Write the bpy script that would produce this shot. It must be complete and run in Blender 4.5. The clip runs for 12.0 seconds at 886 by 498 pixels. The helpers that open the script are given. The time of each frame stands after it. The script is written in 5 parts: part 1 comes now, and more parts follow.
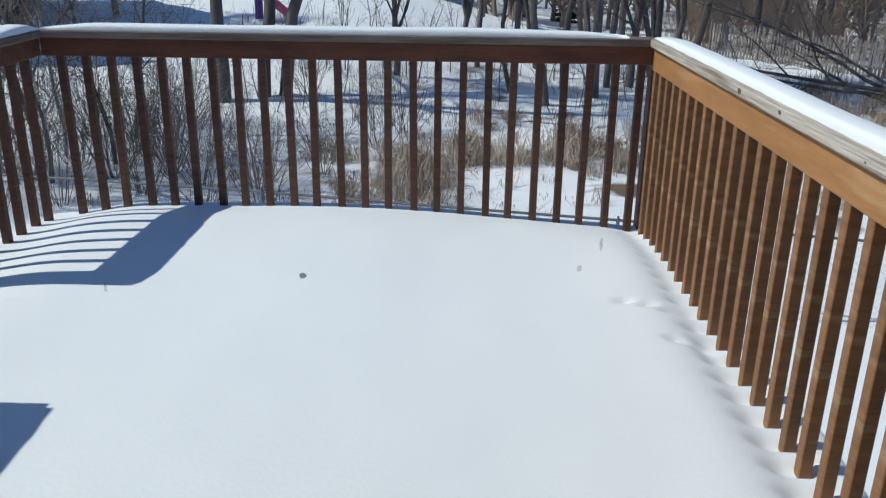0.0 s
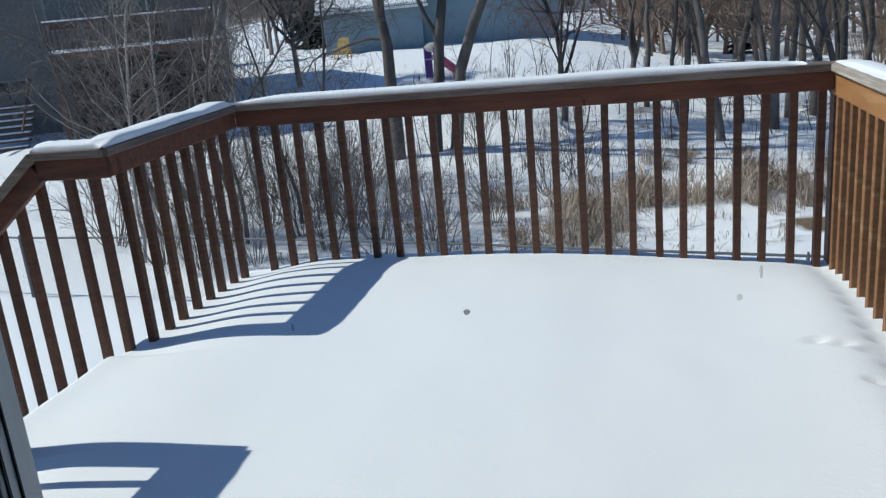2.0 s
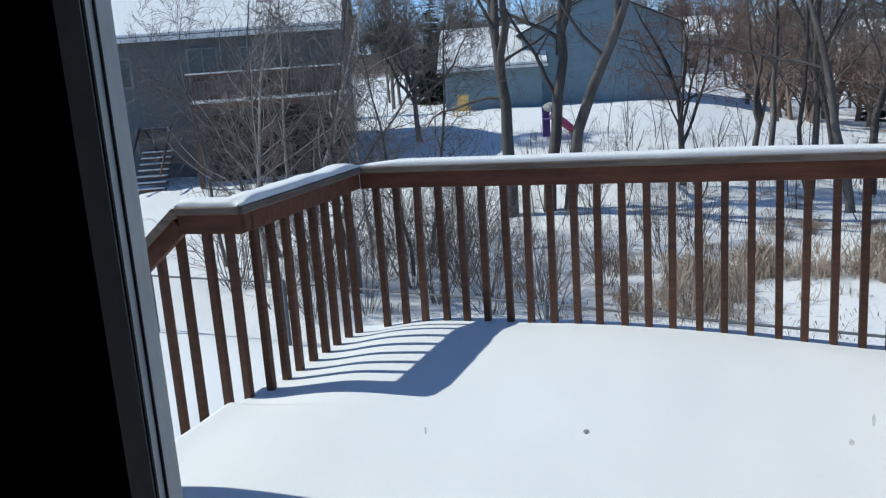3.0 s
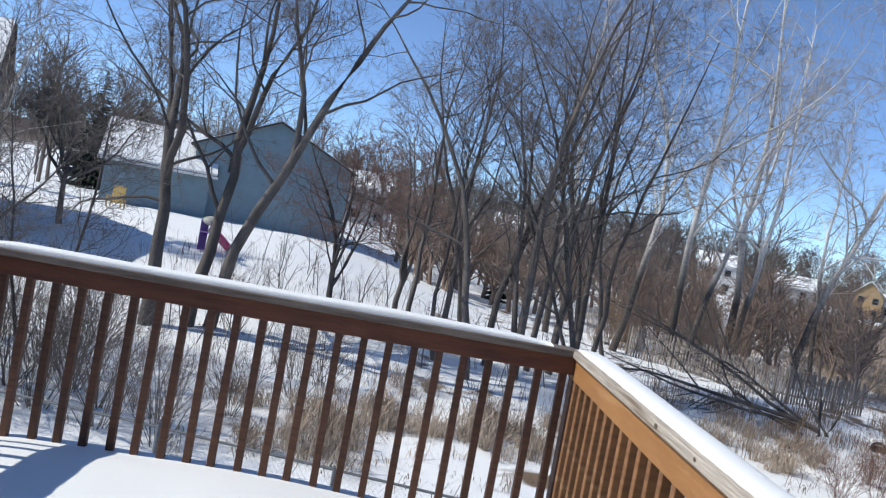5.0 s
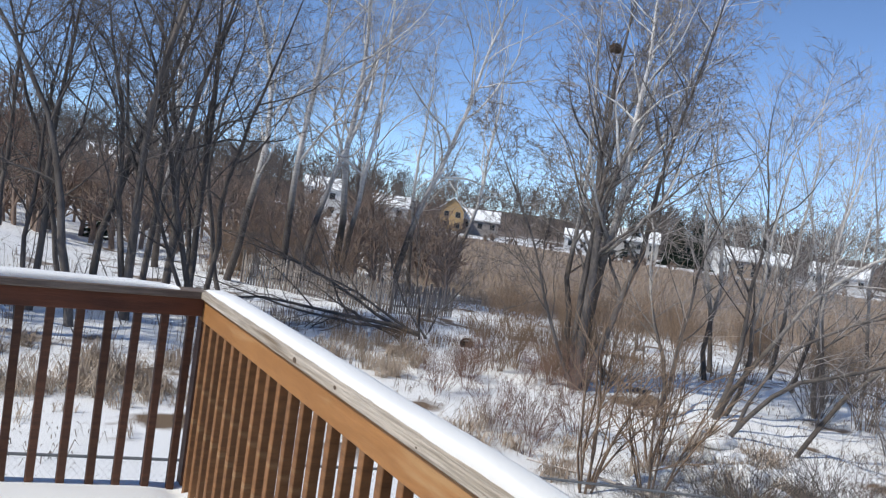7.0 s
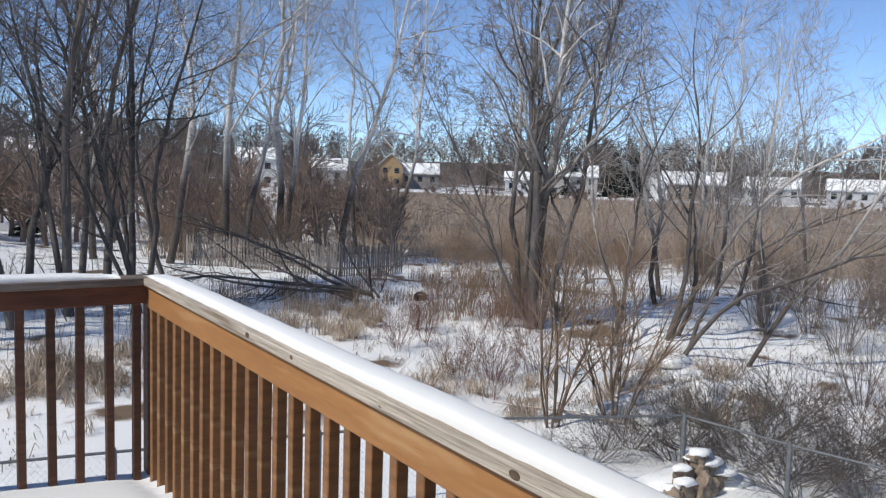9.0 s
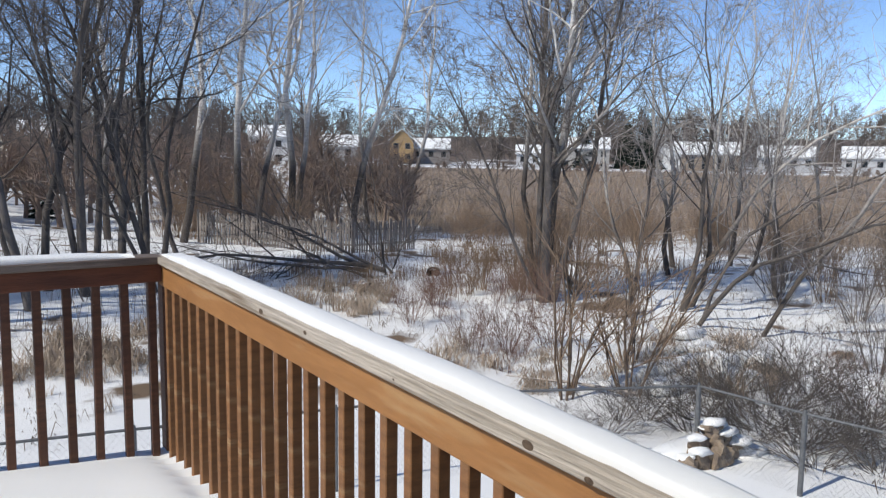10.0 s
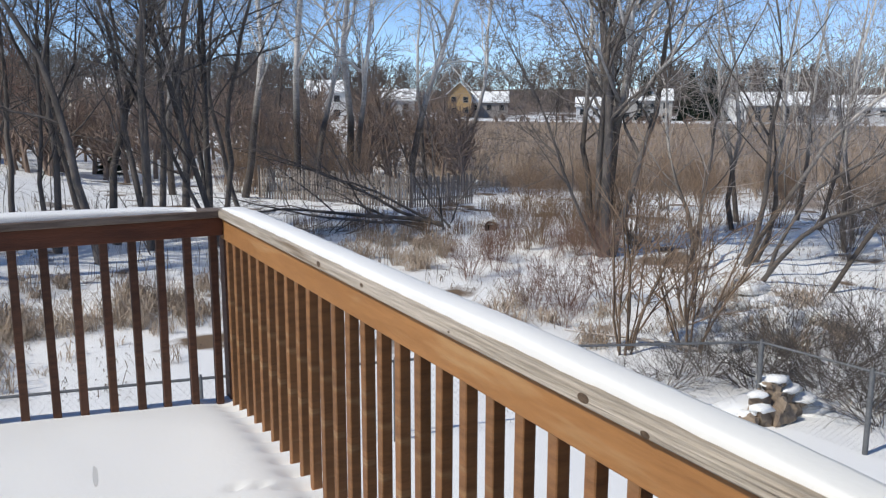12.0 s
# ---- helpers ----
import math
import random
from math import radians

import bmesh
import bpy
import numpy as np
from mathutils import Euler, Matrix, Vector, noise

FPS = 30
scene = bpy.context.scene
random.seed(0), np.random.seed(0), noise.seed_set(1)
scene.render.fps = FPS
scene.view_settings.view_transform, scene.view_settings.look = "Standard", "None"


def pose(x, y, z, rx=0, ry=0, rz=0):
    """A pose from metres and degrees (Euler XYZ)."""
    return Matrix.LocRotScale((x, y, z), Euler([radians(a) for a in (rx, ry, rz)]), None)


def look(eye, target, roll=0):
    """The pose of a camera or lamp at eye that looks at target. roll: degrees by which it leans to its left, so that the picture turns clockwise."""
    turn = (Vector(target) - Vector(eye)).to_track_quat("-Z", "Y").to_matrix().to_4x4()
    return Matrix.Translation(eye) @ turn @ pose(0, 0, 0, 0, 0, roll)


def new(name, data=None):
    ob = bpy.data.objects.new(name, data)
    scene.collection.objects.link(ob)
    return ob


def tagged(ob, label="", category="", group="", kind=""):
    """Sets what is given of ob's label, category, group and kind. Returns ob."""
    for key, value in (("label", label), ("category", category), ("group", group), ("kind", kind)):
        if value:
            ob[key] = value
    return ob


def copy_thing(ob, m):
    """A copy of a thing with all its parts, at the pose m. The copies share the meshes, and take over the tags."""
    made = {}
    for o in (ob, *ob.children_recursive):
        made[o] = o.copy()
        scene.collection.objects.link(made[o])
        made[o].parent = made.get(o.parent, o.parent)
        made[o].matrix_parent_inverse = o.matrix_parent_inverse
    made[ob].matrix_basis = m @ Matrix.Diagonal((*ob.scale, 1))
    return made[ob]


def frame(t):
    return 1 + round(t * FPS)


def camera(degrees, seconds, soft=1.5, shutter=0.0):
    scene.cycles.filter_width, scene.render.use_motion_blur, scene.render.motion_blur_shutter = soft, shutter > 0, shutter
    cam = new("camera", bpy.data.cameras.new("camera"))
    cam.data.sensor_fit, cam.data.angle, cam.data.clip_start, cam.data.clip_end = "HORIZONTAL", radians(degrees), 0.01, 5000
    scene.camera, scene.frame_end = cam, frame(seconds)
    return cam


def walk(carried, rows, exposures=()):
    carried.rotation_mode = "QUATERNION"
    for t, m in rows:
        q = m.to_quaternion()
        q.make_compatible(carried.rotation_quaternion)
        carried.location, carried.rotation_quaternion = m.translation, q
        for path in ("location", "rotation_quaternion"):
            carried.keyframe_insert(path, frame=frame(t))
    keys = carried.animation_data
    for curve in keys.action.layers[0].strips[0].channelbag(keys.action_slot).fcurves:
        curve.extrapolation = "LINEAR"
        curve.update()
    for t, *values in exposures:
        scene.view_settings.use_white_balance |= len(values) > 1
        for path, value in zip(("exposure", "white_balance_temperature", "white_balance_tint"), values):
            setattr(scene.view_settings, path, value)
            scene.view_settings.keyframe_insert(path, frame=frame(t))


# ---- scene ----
# The camera and its walk.
cam = camera(56.5, 12.0, soft=1.2)
PATH = [
    (0, (0.204, -0.002, 1.497), (0.179, 1.877, 0.813), 0.8),
    (0.5, (0.242, 0.105, 1.488), (0.2, 1.984, 0.807), 0.6),
    (1, (0.208, 0.004, 1.493), (0.065, 1.87, 0.789), -1.0),
    (1.5, (0.214, 0.002, 1.502), (-0.041, 1.865, 0.819), -3.1),
    (2, (0.22, -0.034, 1.499), (-0.222, 1.834, 0.94), -5.3),
    (2.5, (0.251, -0.086, 1.541), (-0.405, 1.746, 1.078), -5.8),
    (2.7, (0.222, -0.096, 1.577), (-0.505, 1.713, 1.131), -5.3),
    (4.3, (0.221, -0.027, 1.573), (0.027, 1.957, 1.405), 8.8),
    (4.5, (0.217, -0.013, 1.578), (0.086, 1.978, 1.436), 9.2),
    (5, (0.199, 0.095, 1.6), (0.304, 2.091, 1.54), 10.6),
    (5.5, (0.195, 0.225, 1.606), (0.645, 2.174, 1.605), 10.7),
    (6, (0.119, 0.114, 1.626), (0.908, 1.95, 1.565), 11.1),
    (6.5, (0.11, 0.103, 1.636), (1.049, 1.868, 1.58), 10.2),
    (7, (0.114, 0.101, 1.638), (1.117, 1.829, 1.557), 8.2),
    (7.5, (0.114, 0.106, 1.639), (1.171, 1.801, 1.539), 6.5),
    (9.5, (0.136, 0.118, 1.632), (1.245, 1.769, 1.423), 1.0),
    (10, (0.135, 0.113, 1.63), (1.226, 1.771, 1.389), 0.7),
    (10.5, (0.139, 0.124, 1.627), (1.197, 1.799, 1.348), 0.4),
    (11, (0.144, 0.123, 1.622), (1.164, 1.814, 1.309), 0.2),
    (11.5, (0.145, 0.114, 1.622), (1.139, 1.816, 1.285), 0.1),
    (12, (0.149, 0.122, 1.622), (1.113, 1.84, 1.271), 0.1),
]
walk(cam, [(t, look(e, g, r)) for t, e, g, r in PATH],
     [(0.0, 0.05, 6250, 2), (2.5, 0.10, 6250, 2), (4.5, 0.33, 6500, 7), (6.0, 0.32, 6600, 8), (7.5, 0.14, 6700, 9), (12.0, 0.12, 6800, 9)])

# World, sun.
SUN_TRAVEL = Vector((1.0, 0.06, -1.02)).normalized()
world = bpy.data.worlds.new("sky")
scene.world = world
world.use_nodes = True
bg = world.node_tree.nodes["Background"]
bg.inputs[1].default_value = 0.15
sky = world.node_tree.nodes.new("ShaderNodeTexSky")
sky.sky_type = "NISHITA"
sky.sun_disc = False
sky.sun_elevation = math.asin(-SUN_TRAVEL.z)
sky.sun_rotation = math.atan2(-SUN_TRAVEL.x, -SUN_TRAVEL.y)
sky.altitude = 300
sky.air_density = 0.55
sky.dust_density = 0.0
sky.ozone_density = 1.5
tint = world.node_tree.nodes.new("ShaderNodeMix")
tint.data_type, tint.blend_type = "RGBA", "MULTIPLY"
tint.inputs[0].default_value = 1.0
tint.inputs[7].default_value = (0.86, 0.97, 1.10, 1.0)
world.node_tree.links.new(sky.outputs[0], tint.inputs[6])
world.node_tree.links.new(tint.outputs[2], bg.inputs[0])
sun = new("sun", bpy.data.lights.new("sun", "SUN"))
sun.data.energy = 3.4
sun.data.angle = radians(0.5)
sun.data.color = (1.0, 0.965, 0.90)
sun.matrix_world = look((-20, -1, 18.6), Vector((-20, -1, 18.6)) + SUN_TRAVEL)


# Materials.
def mat(name, a, b=None, scale=8.0, rough=0.8, stretch=(1, 1, 1), bump=0.2, bump_scale=40.0, fine=0.35, metal=0.0, c=None, vary=0.0, spec=0.3):
    """Two-scale procedural surface: a and b mixed by a broad noise, darkened and lightened by a fine one; c: rare stains."""
    m = bpy.data.materials.new(name)
    m.use_nodes = True
    nt = m.node_tree
    n, l = nt.nodes, nt.links
    p = n["Principled BSDF"]
    tc = n.new("ShaderNodeTexCoord")
    mp = n.new("ShaderNodeMapping")
    mp.inputs["Scale"].default_value = stretch
    l.new(tc.outputs["Object"], mp.inputs[0])
    big = n.new("ShaderNodeTexNoise")
    big.inputs["Scale"].default_value = scale
    big.inputs["Detail"].default_value = 4
    l.new(mp.outputs[0], big.inputs[0])
    ramp = n.new("ShaderNodeMapRange")
    ramp.inputs[1].default_value, ramp.inputs[2].default_value = 0.35, 0.65
    l.new(big.outputs[0], ramp.inputs[0])
    mix = n.new("ShaderNodeMix")
    mix.data_type = "RGBA"
    mix.inputs[6].default_value = (*a, 1)
    mix.inputs[7].default_value = (*(b or [v * 0.75 for v in a]), 1)
    l.new(ramp.outputs[0], mix.inputs[0])
    small = n.new("ShaderNodeTexNoise")
    small.inputs["Scale"].default_value = bump_scale
    small.inputs["Detail"].default_value = 6
    l.new(mp.outputs[0], small.inputs[0])
    gain = n.new("ShaderNodeMapRange")
    gain.inputs[3].default_value, gain.inputs[4].default_value = 1 - fine, 1 + fine
    l.new(small.outputs[0], gain.inputs[0])
    tint = n.new("ShaderNodeMix")
    tint.data_type, tint.blend_type = "RGBA", "MULTIPLY"
    tint.inputs[0].default_value = 1
    l.new(mix.outputs[2], tint.inputs[6])
    l.new(gain.outputs[0], tint.inputs[7])
    out = tint.outputs[2]
    if c:
        st = n.new("ShaderNodeTexNoise")
        st.inputs["Scale"].default_value = scale * 0.6
        st.inputs["Detail"].default_value = 8
        l.new(mp.outputs[0], st.inputs[0])
        sr = n.new("ShaderNodeMapRange")
        sr.inputs[1].default_value, sr.inputs[2].default_value = 0.56, 0.68
        l.new(st.outputs[0], sr.inputs[0])
        m3 = n.new("ShaderNodeMix")
        m3.data_type = "RGBA"
        m3.inputs[7].default_value = (*c, 1)
        l.new(sr.outputs[0], m3.inputs[0])
        l.new(out, m3.inputs[6])
        out = m3.outputs[2]
    if vary:
        oi = n.new("ShaderNodeObjectInfo")
        vr = n.new("ShaderNodeMapRange")
        vr.inputs[3].default_value, vr.inputs[4].default_value = 1 - vary, 1 + vary
        l.new(oi.outputs["Random"], vr.inputs[0])
        m4 = n.new("ShaderNodeMix")
        m4.data_type, m4.blend_type = "RGBA", "MULTIPLY"
        m4.inputs[0].default_value = 1
        l.new(out, m4.inputs[6])
        l.new(vr.outputs[0], m4.inputs[7])
        out = m4.outputs[2]
    l.new(out, p.inputs["Base Color"])
    p.inputs["Roughness"].default_value = rough
    p.inputs["Metallic"].default_value = metal
    p.inputs["Specular IOR Level"].default_value = spec
    if bump:
        bp = n.new("ShaderNodeBump")
        bp.inputs["Strength"].default_value = bump
        bp.inputs["Distance"].default_value = 0.01
        l.new(small.outputs[0], bp.inputs["Height"])
        l.new(bp.outputs[0], p.inputs["Normal"])
    return m


SNOW = mat("snow", (0.86, 0.87, 0.86), (0.84, 0.85, 0.845), 1.5, 0.65, bump=0.12, bump_scale=60, fine=0.03)
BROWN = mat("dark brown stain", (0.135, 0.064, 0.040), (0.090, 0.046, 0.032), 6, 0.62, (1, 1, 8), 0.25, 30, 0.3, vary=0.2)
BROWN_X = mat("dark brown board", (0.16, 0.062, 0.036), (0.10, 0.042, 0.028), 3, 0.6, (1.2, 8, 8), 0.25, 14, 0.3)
# Lighter copies of the brown stain, with the right rail's sunlight in the colour.
LIT_BROWN = mat("sunlit brown stain", (0.27, 0.13, 0.055), (0.19, 0.09, 0.04), 5, 0.6, (1, 1, 6), 0.25, 30, 0.25, c=(0.33, 0.2, 0.1), vary=0.15)
LIT_BROWN_Y = mat("sunlit brown board", (0.38, 0.182, 0.066), (0.32, 0.148, 0.052), 3, 0.58, (8, 1.0, 8), 0.2, 14, 0.22, c=(0.44, 0.26, 0.12))
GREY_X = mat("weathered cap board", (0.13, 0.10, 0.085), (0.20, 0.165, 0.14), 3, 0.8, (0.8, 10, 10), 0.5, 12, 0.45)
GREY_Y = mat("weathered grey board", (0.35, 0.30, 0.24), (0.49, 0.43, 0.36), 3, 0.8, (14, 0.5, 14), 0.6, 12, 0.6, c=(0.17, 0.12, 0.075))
KNOT = mat("knot wood", (0.075, 0.05, 0.035), (0.15, 0.105, 0.07), 90, 0.85, bump=0.5, fine=0.5)
BARK = mat("grey bark", (0.15, 0.132, 0.12), (0.085, 0.075, 0.068), 3, 0.9, (1, 1, 0.3), 0.6, 30, 0.4, vary=0.25)
TWIG = mat("grey twigs", (0.20, 0.172, 0.152), (0.135, 0.116, 0.105), 1, 0.85, bump=0, fine=0.15, vary=0.3)
TWIG_RED = mat("reddish twigs", (0.25, 0.15, 0.115), (0.17, 0.105, 0.085), 1, 0.85, bump=0, fine=0.15, vary=0.25)
TWIG_TAN = mat("tan twigs", (0.29, 0.205, 0.14), (0.20, 0.14, 0.10), 1, 0.85, bump=0, fine=0.15, vary=0.25)
PALE_TWIG = mat("pale twigs", (0.50, 0.45, 0.41), (0.32, 0.28, 0.25), 1, 0.8, bump=0, fine=0.15, vary=0.2)
GRASS = mat("dry grass", (0.45, 0.365, 0.285), (0.27, 0.21, 0.16), 0.6, 0.85, bump=0, fine=0.3, bump_scale=3)
REED = mat("dry reeds", (0.40, 0.32, 0.245), (0.30, 0.235, 0.18), 0.15, 0.9, bump=0, fine=0.3, bump_scale=1.5)
PICKET = mat("weathered picket wood", (0.30, 0.26, 0.225), (0.20, 0.17, 0.15), 6, 0.85, (1, 1, 0.3), 0.3, 30, 0.3, vary=0.25)
METAL = mat("galvanised steel", (0.17, 0.175, 0.18), (0.12, 0.125, 0.13), 20, 0.6, metal=0.3, bump=0.05)
STONE = mat("tan stone", (0.30, 0.235, 0.17), (0.20, 0.155, 0.12), 6, 0.85, bump=0.6, bump_scale=18)
FRAME = mat("grey vinyl", (0.74, 0.77, 0.74), (0.66, 0.69, 0.67), 10, 0.5, bump=0.05, fine=0.08)
RUBBER = mat("dark rubber", (0.05, 0.055, 0.05))
# Near-black base colour carries the darkness of the unlit room.
UNLIT_WALL = mat("unlit interior shade", (0.05, 0.045, 0.04), (0.04, 0.036, 0.033), 3, 0.8, bump=0.05)
CONIFER = mat("spruce needles", (0.028, 0.045, 0.028), (0.016, 0.028, 0.02), 2, 0.9, bump=0, fine=0.3)
ROOF = mat("asphalt shingles", (0.09, 0.08, 0.075), (0.06, 0.055, 0.052), 5, 0.9, bump=0.3, bump_scale=20)
DARK_GLASS = mat("dark window glass", (0.02, 0.025, 0.03), (0.03, 0.035, 0.04), 1, 0.08, bump=0, fine=0.05, spec=0.6)
TRIM = mat("grey trim", (0.17, 0.18, 0.19), (0.14, 0.15, 0.16), 5, 0.6, bump=0.05, fine=0.05)
WHITE_TRIM = mat("white trim", (0.72, 0.73, 0.73), (0.66, 0.67, 0.67), 5, 0.6, bump=0.05, fine=0.05)


def paint(name, col):
    return mat(name, col, [v * 0.88 for v in col], 2, 0.65, bump=0.1, bump_scale=15, fine=0.1)


def bark_by_height(name, low, high, z0, z1):
    """Bark that turns pale up the stem, as on aspen and birch, with dark scars across it."""
    m = mat(name, (0.82, 0.82, 0.82), (0.60, 0.60, 0.60), 4, 0.8, (1, 1, 2.5), 0.4, 22, 0.35, vary=0.12)
    nt = m.node_tree
    n, l = nt.nodes, nt.links
    p = n["Principled BSDF"]
    old = p.inputs["Base Color"].links[0].from_socket
    tc = n.new("ShaderNodeTexCoord")
    sp = n.new("ShaderNodeSeparateXYZ")
    l.new(tc.outputs["Object"], sp.inputs[0])
    mr = n.new("ShaderNodeMapRange")
    mr.inputs[1].default_value, mr.inputs[2].default_value = z0, z1
    l.new(sp.outputs[2], mr.inputs[0])
    mx = n.new("ShaderNodeMix")
    mx.data_type = "RGBA"
    mx.inputs[6].default_value, mx.inputs[7].default_value = (*low, 1), (*high, 1)
    l.new(mr.outputs[0], mx.inputs[0])
    mu = n.new("ShaderNodeMix")
    mu.data_type, mu.blend_type = "RGBA", "MULTIPLY"
    mu.inputs[0].default_value = 1
    l.new(mx.outputs[2], mu.inputs[6])
    l.new(old, mu.inputs[7])
    l.new(mu.outputs[2], p.inputs["Base Color"])
    return m


ASPEN = bark_by_height("aspen bark", (0.12, 0.10, 0.085), (0.98, 0.94, 0.89), 3.5, 7.0)
BIRCH = bark_by_height("birch bark", (0.13, 0.11, 0.095), (0.90, 0.84, 0.77), 2.0, 5.5)


def clear_glass():
    m = bpy.data.materials.new("clear glass")
    m.use_nodes = True
    n, l = m.node_tree.nodes, m.node_tree.links
    n.remove(n["Principled BSDF"])
    tr = n.new("ShaderNodeBsdfTransparent")
    gl = n.new("ShaderNodeBsdfGlossy")
    gl.inputs["Roughness"].default_value = 0.02
    mx = n.new("ShaderNodeMixShader")
    mx.inputs[0].default_value = 0.03
    l.new(tr.outputs[0], mx.inputs[1])
    l.new(gl.outputs[0], mx.inputs[2])
    l.new(mx.outputs[0], n["Material Output"].inputs[0])
    return m


def smear(name, col, cover):
    """Thin dirt that lets part of the light through."""
    m = bpy.data.materials.new(name)
    m.use_nodes = True
    n, l = m.node_tree.nodes, m.node_tree.links
    p = n["Principled BSDF"]
    p.inputs["Base Color"].default_value = (*col, 1)
    p.inputs["Roughness"].default_value = 0.9
    p.inputs["Alpha"].default_value = cover
    return m


# Mesh helpers.
def obj(name, verts, faces, material, parent=None, label="", smooth=False):
    me = bpy.data.meshes.new(name)
    me.from_pydata([tuple(v) for v in verts], [], faces)
    me.materials.append(material)
    if smooth:
        me.polygons.foreach_set("use_smooth", [True] * len(me.polygons))
    me.update()
    ob = new(name, me)
    ob.parent = parent
    if label:
        tagged(ob, label)
    return ob


def thing(name, at, label, category, group="", kind=""):
    ob = new(name)
    ob.location = at
    return tagged(ob, label, category, group, kind)


def part(name, bm, material, parent, label=""):
    me = bpy.data.meshes.new(name)
    bm.to_mesh(me)
    bm.free()
    me.materials.append(material)
    ob = new(name, me)
    ob.parent = parent
    if label:
        tagged(ob, label)
    return ob


def box_bm(size, centre=(0, 0, 0), bevel=0.0, turn=None):
    bm = bmesh.new()
    m = Matrix.Translation(centre) @ (turn or Matrix.Identity(4)) @ Matrix.Diagonal((*size, 1))
    bmesh.ops.create_cube(bm, size=1, matrix=m)
    if bevel:
        bmesh.ops.bevel(bm, geom=bm.edges[:], offset=bevel, segments=1, affect="EDGES")
    return bm


def span_bm(a, b, width, height, bevel=0.004):
    """A board of that width (level) and height whose centre line runs from a to b."""
    a, b = Vector(a), Vector(b)
    d = b - a
    x = d.normalized()
    y = Vector((0, 0, 1)).cross(x).normalized()
    z = x.cross(y)
    turn = Matrix((x, y, z)).transposed().to_4x4()
    return box_bm((d.length, width, height), (a + b) / 2, bevel, turn)


def tube(verts, faces, path, radii, sides):
    """Appends a tapered tube along a path to the two lists."""
    start = len(verts)
    count = len(path)
    for i in range(count):
        d = path[min(i + 1, count - 1)] - path[max(i - 1, 0)]
        d = d / (np.linalg.norm(d) + 1e-9)
        ref = np.array((0.0, 0.0, 1.0)) if abs(d[2]) < 0.9 else np.array((1.0, 0.0, 0.0))
        u = np.cross(d, ref)
        u /= np.linalg.norm(u) + 1e-9
        w = np.cross(d, u)
        for k in range(sides):
            a = 2 * math.pi * k / sides
            verts.append(path[i] + radii[i] * (math.cos(a) * u + math.sin(a) * w))
    for i in range(count - 1):
        for k in range(sides):
            k2 = (k + 1) % sides
            p, q = start + i * sides, start + (i + 1) * sides
            faces.append((p + k, p + k2, q + k2, q + k))


def ground_z(x, y):
    """Height of the land: a flat yard, a bank up to the left behind, a far rise beyond the marsh."""
    def s(v):
        v = min(1.0, max(0.0, v))
        return v * v * (3 - 2 * v)
    d = math.hypot(x, y)
    z = -2.7 + 1.5 * s((y - 17) / 22) * s((9 - x) / 14) + 0.45 * s((-8 - x) / 10) * s((y - 8) / 8) * (1 - s((y - 26) / 8))
    z += 0.55 * s((y - 15) / 16) * s((4 - x) / 12)
    z += 3.2 * s((d - 150) / 70) * s((150 - x) / 130) + 10.0 * s((d - 265) / 110) * (1 + 0.25 * noise.noise(Vector((x * 0.009, y * 0.009, 4))))
    z -= 0.4 * s((d - 28) / 15) * s((x - 8) / 12) * (1 - s((d - 80) / 30))
    rough = 0.10 * min(1.0, max(0.0, (y - 11.5) / 4 if x < 10 else (d - 12) / 4))
    if x > 10 and d < 24:
        rough *= 2.0
    if d < 110:
        z += rough * noise.noise(Vector((x * 0.45, y * 0.45, 0))) + rough * 0.7 * noise.noise(Vector((x * 1.3, y * 1.3, 3)))
        z += 0.02 * noise.noise(Vector((x * 0.25, y * 0.25, 9)))
    return z


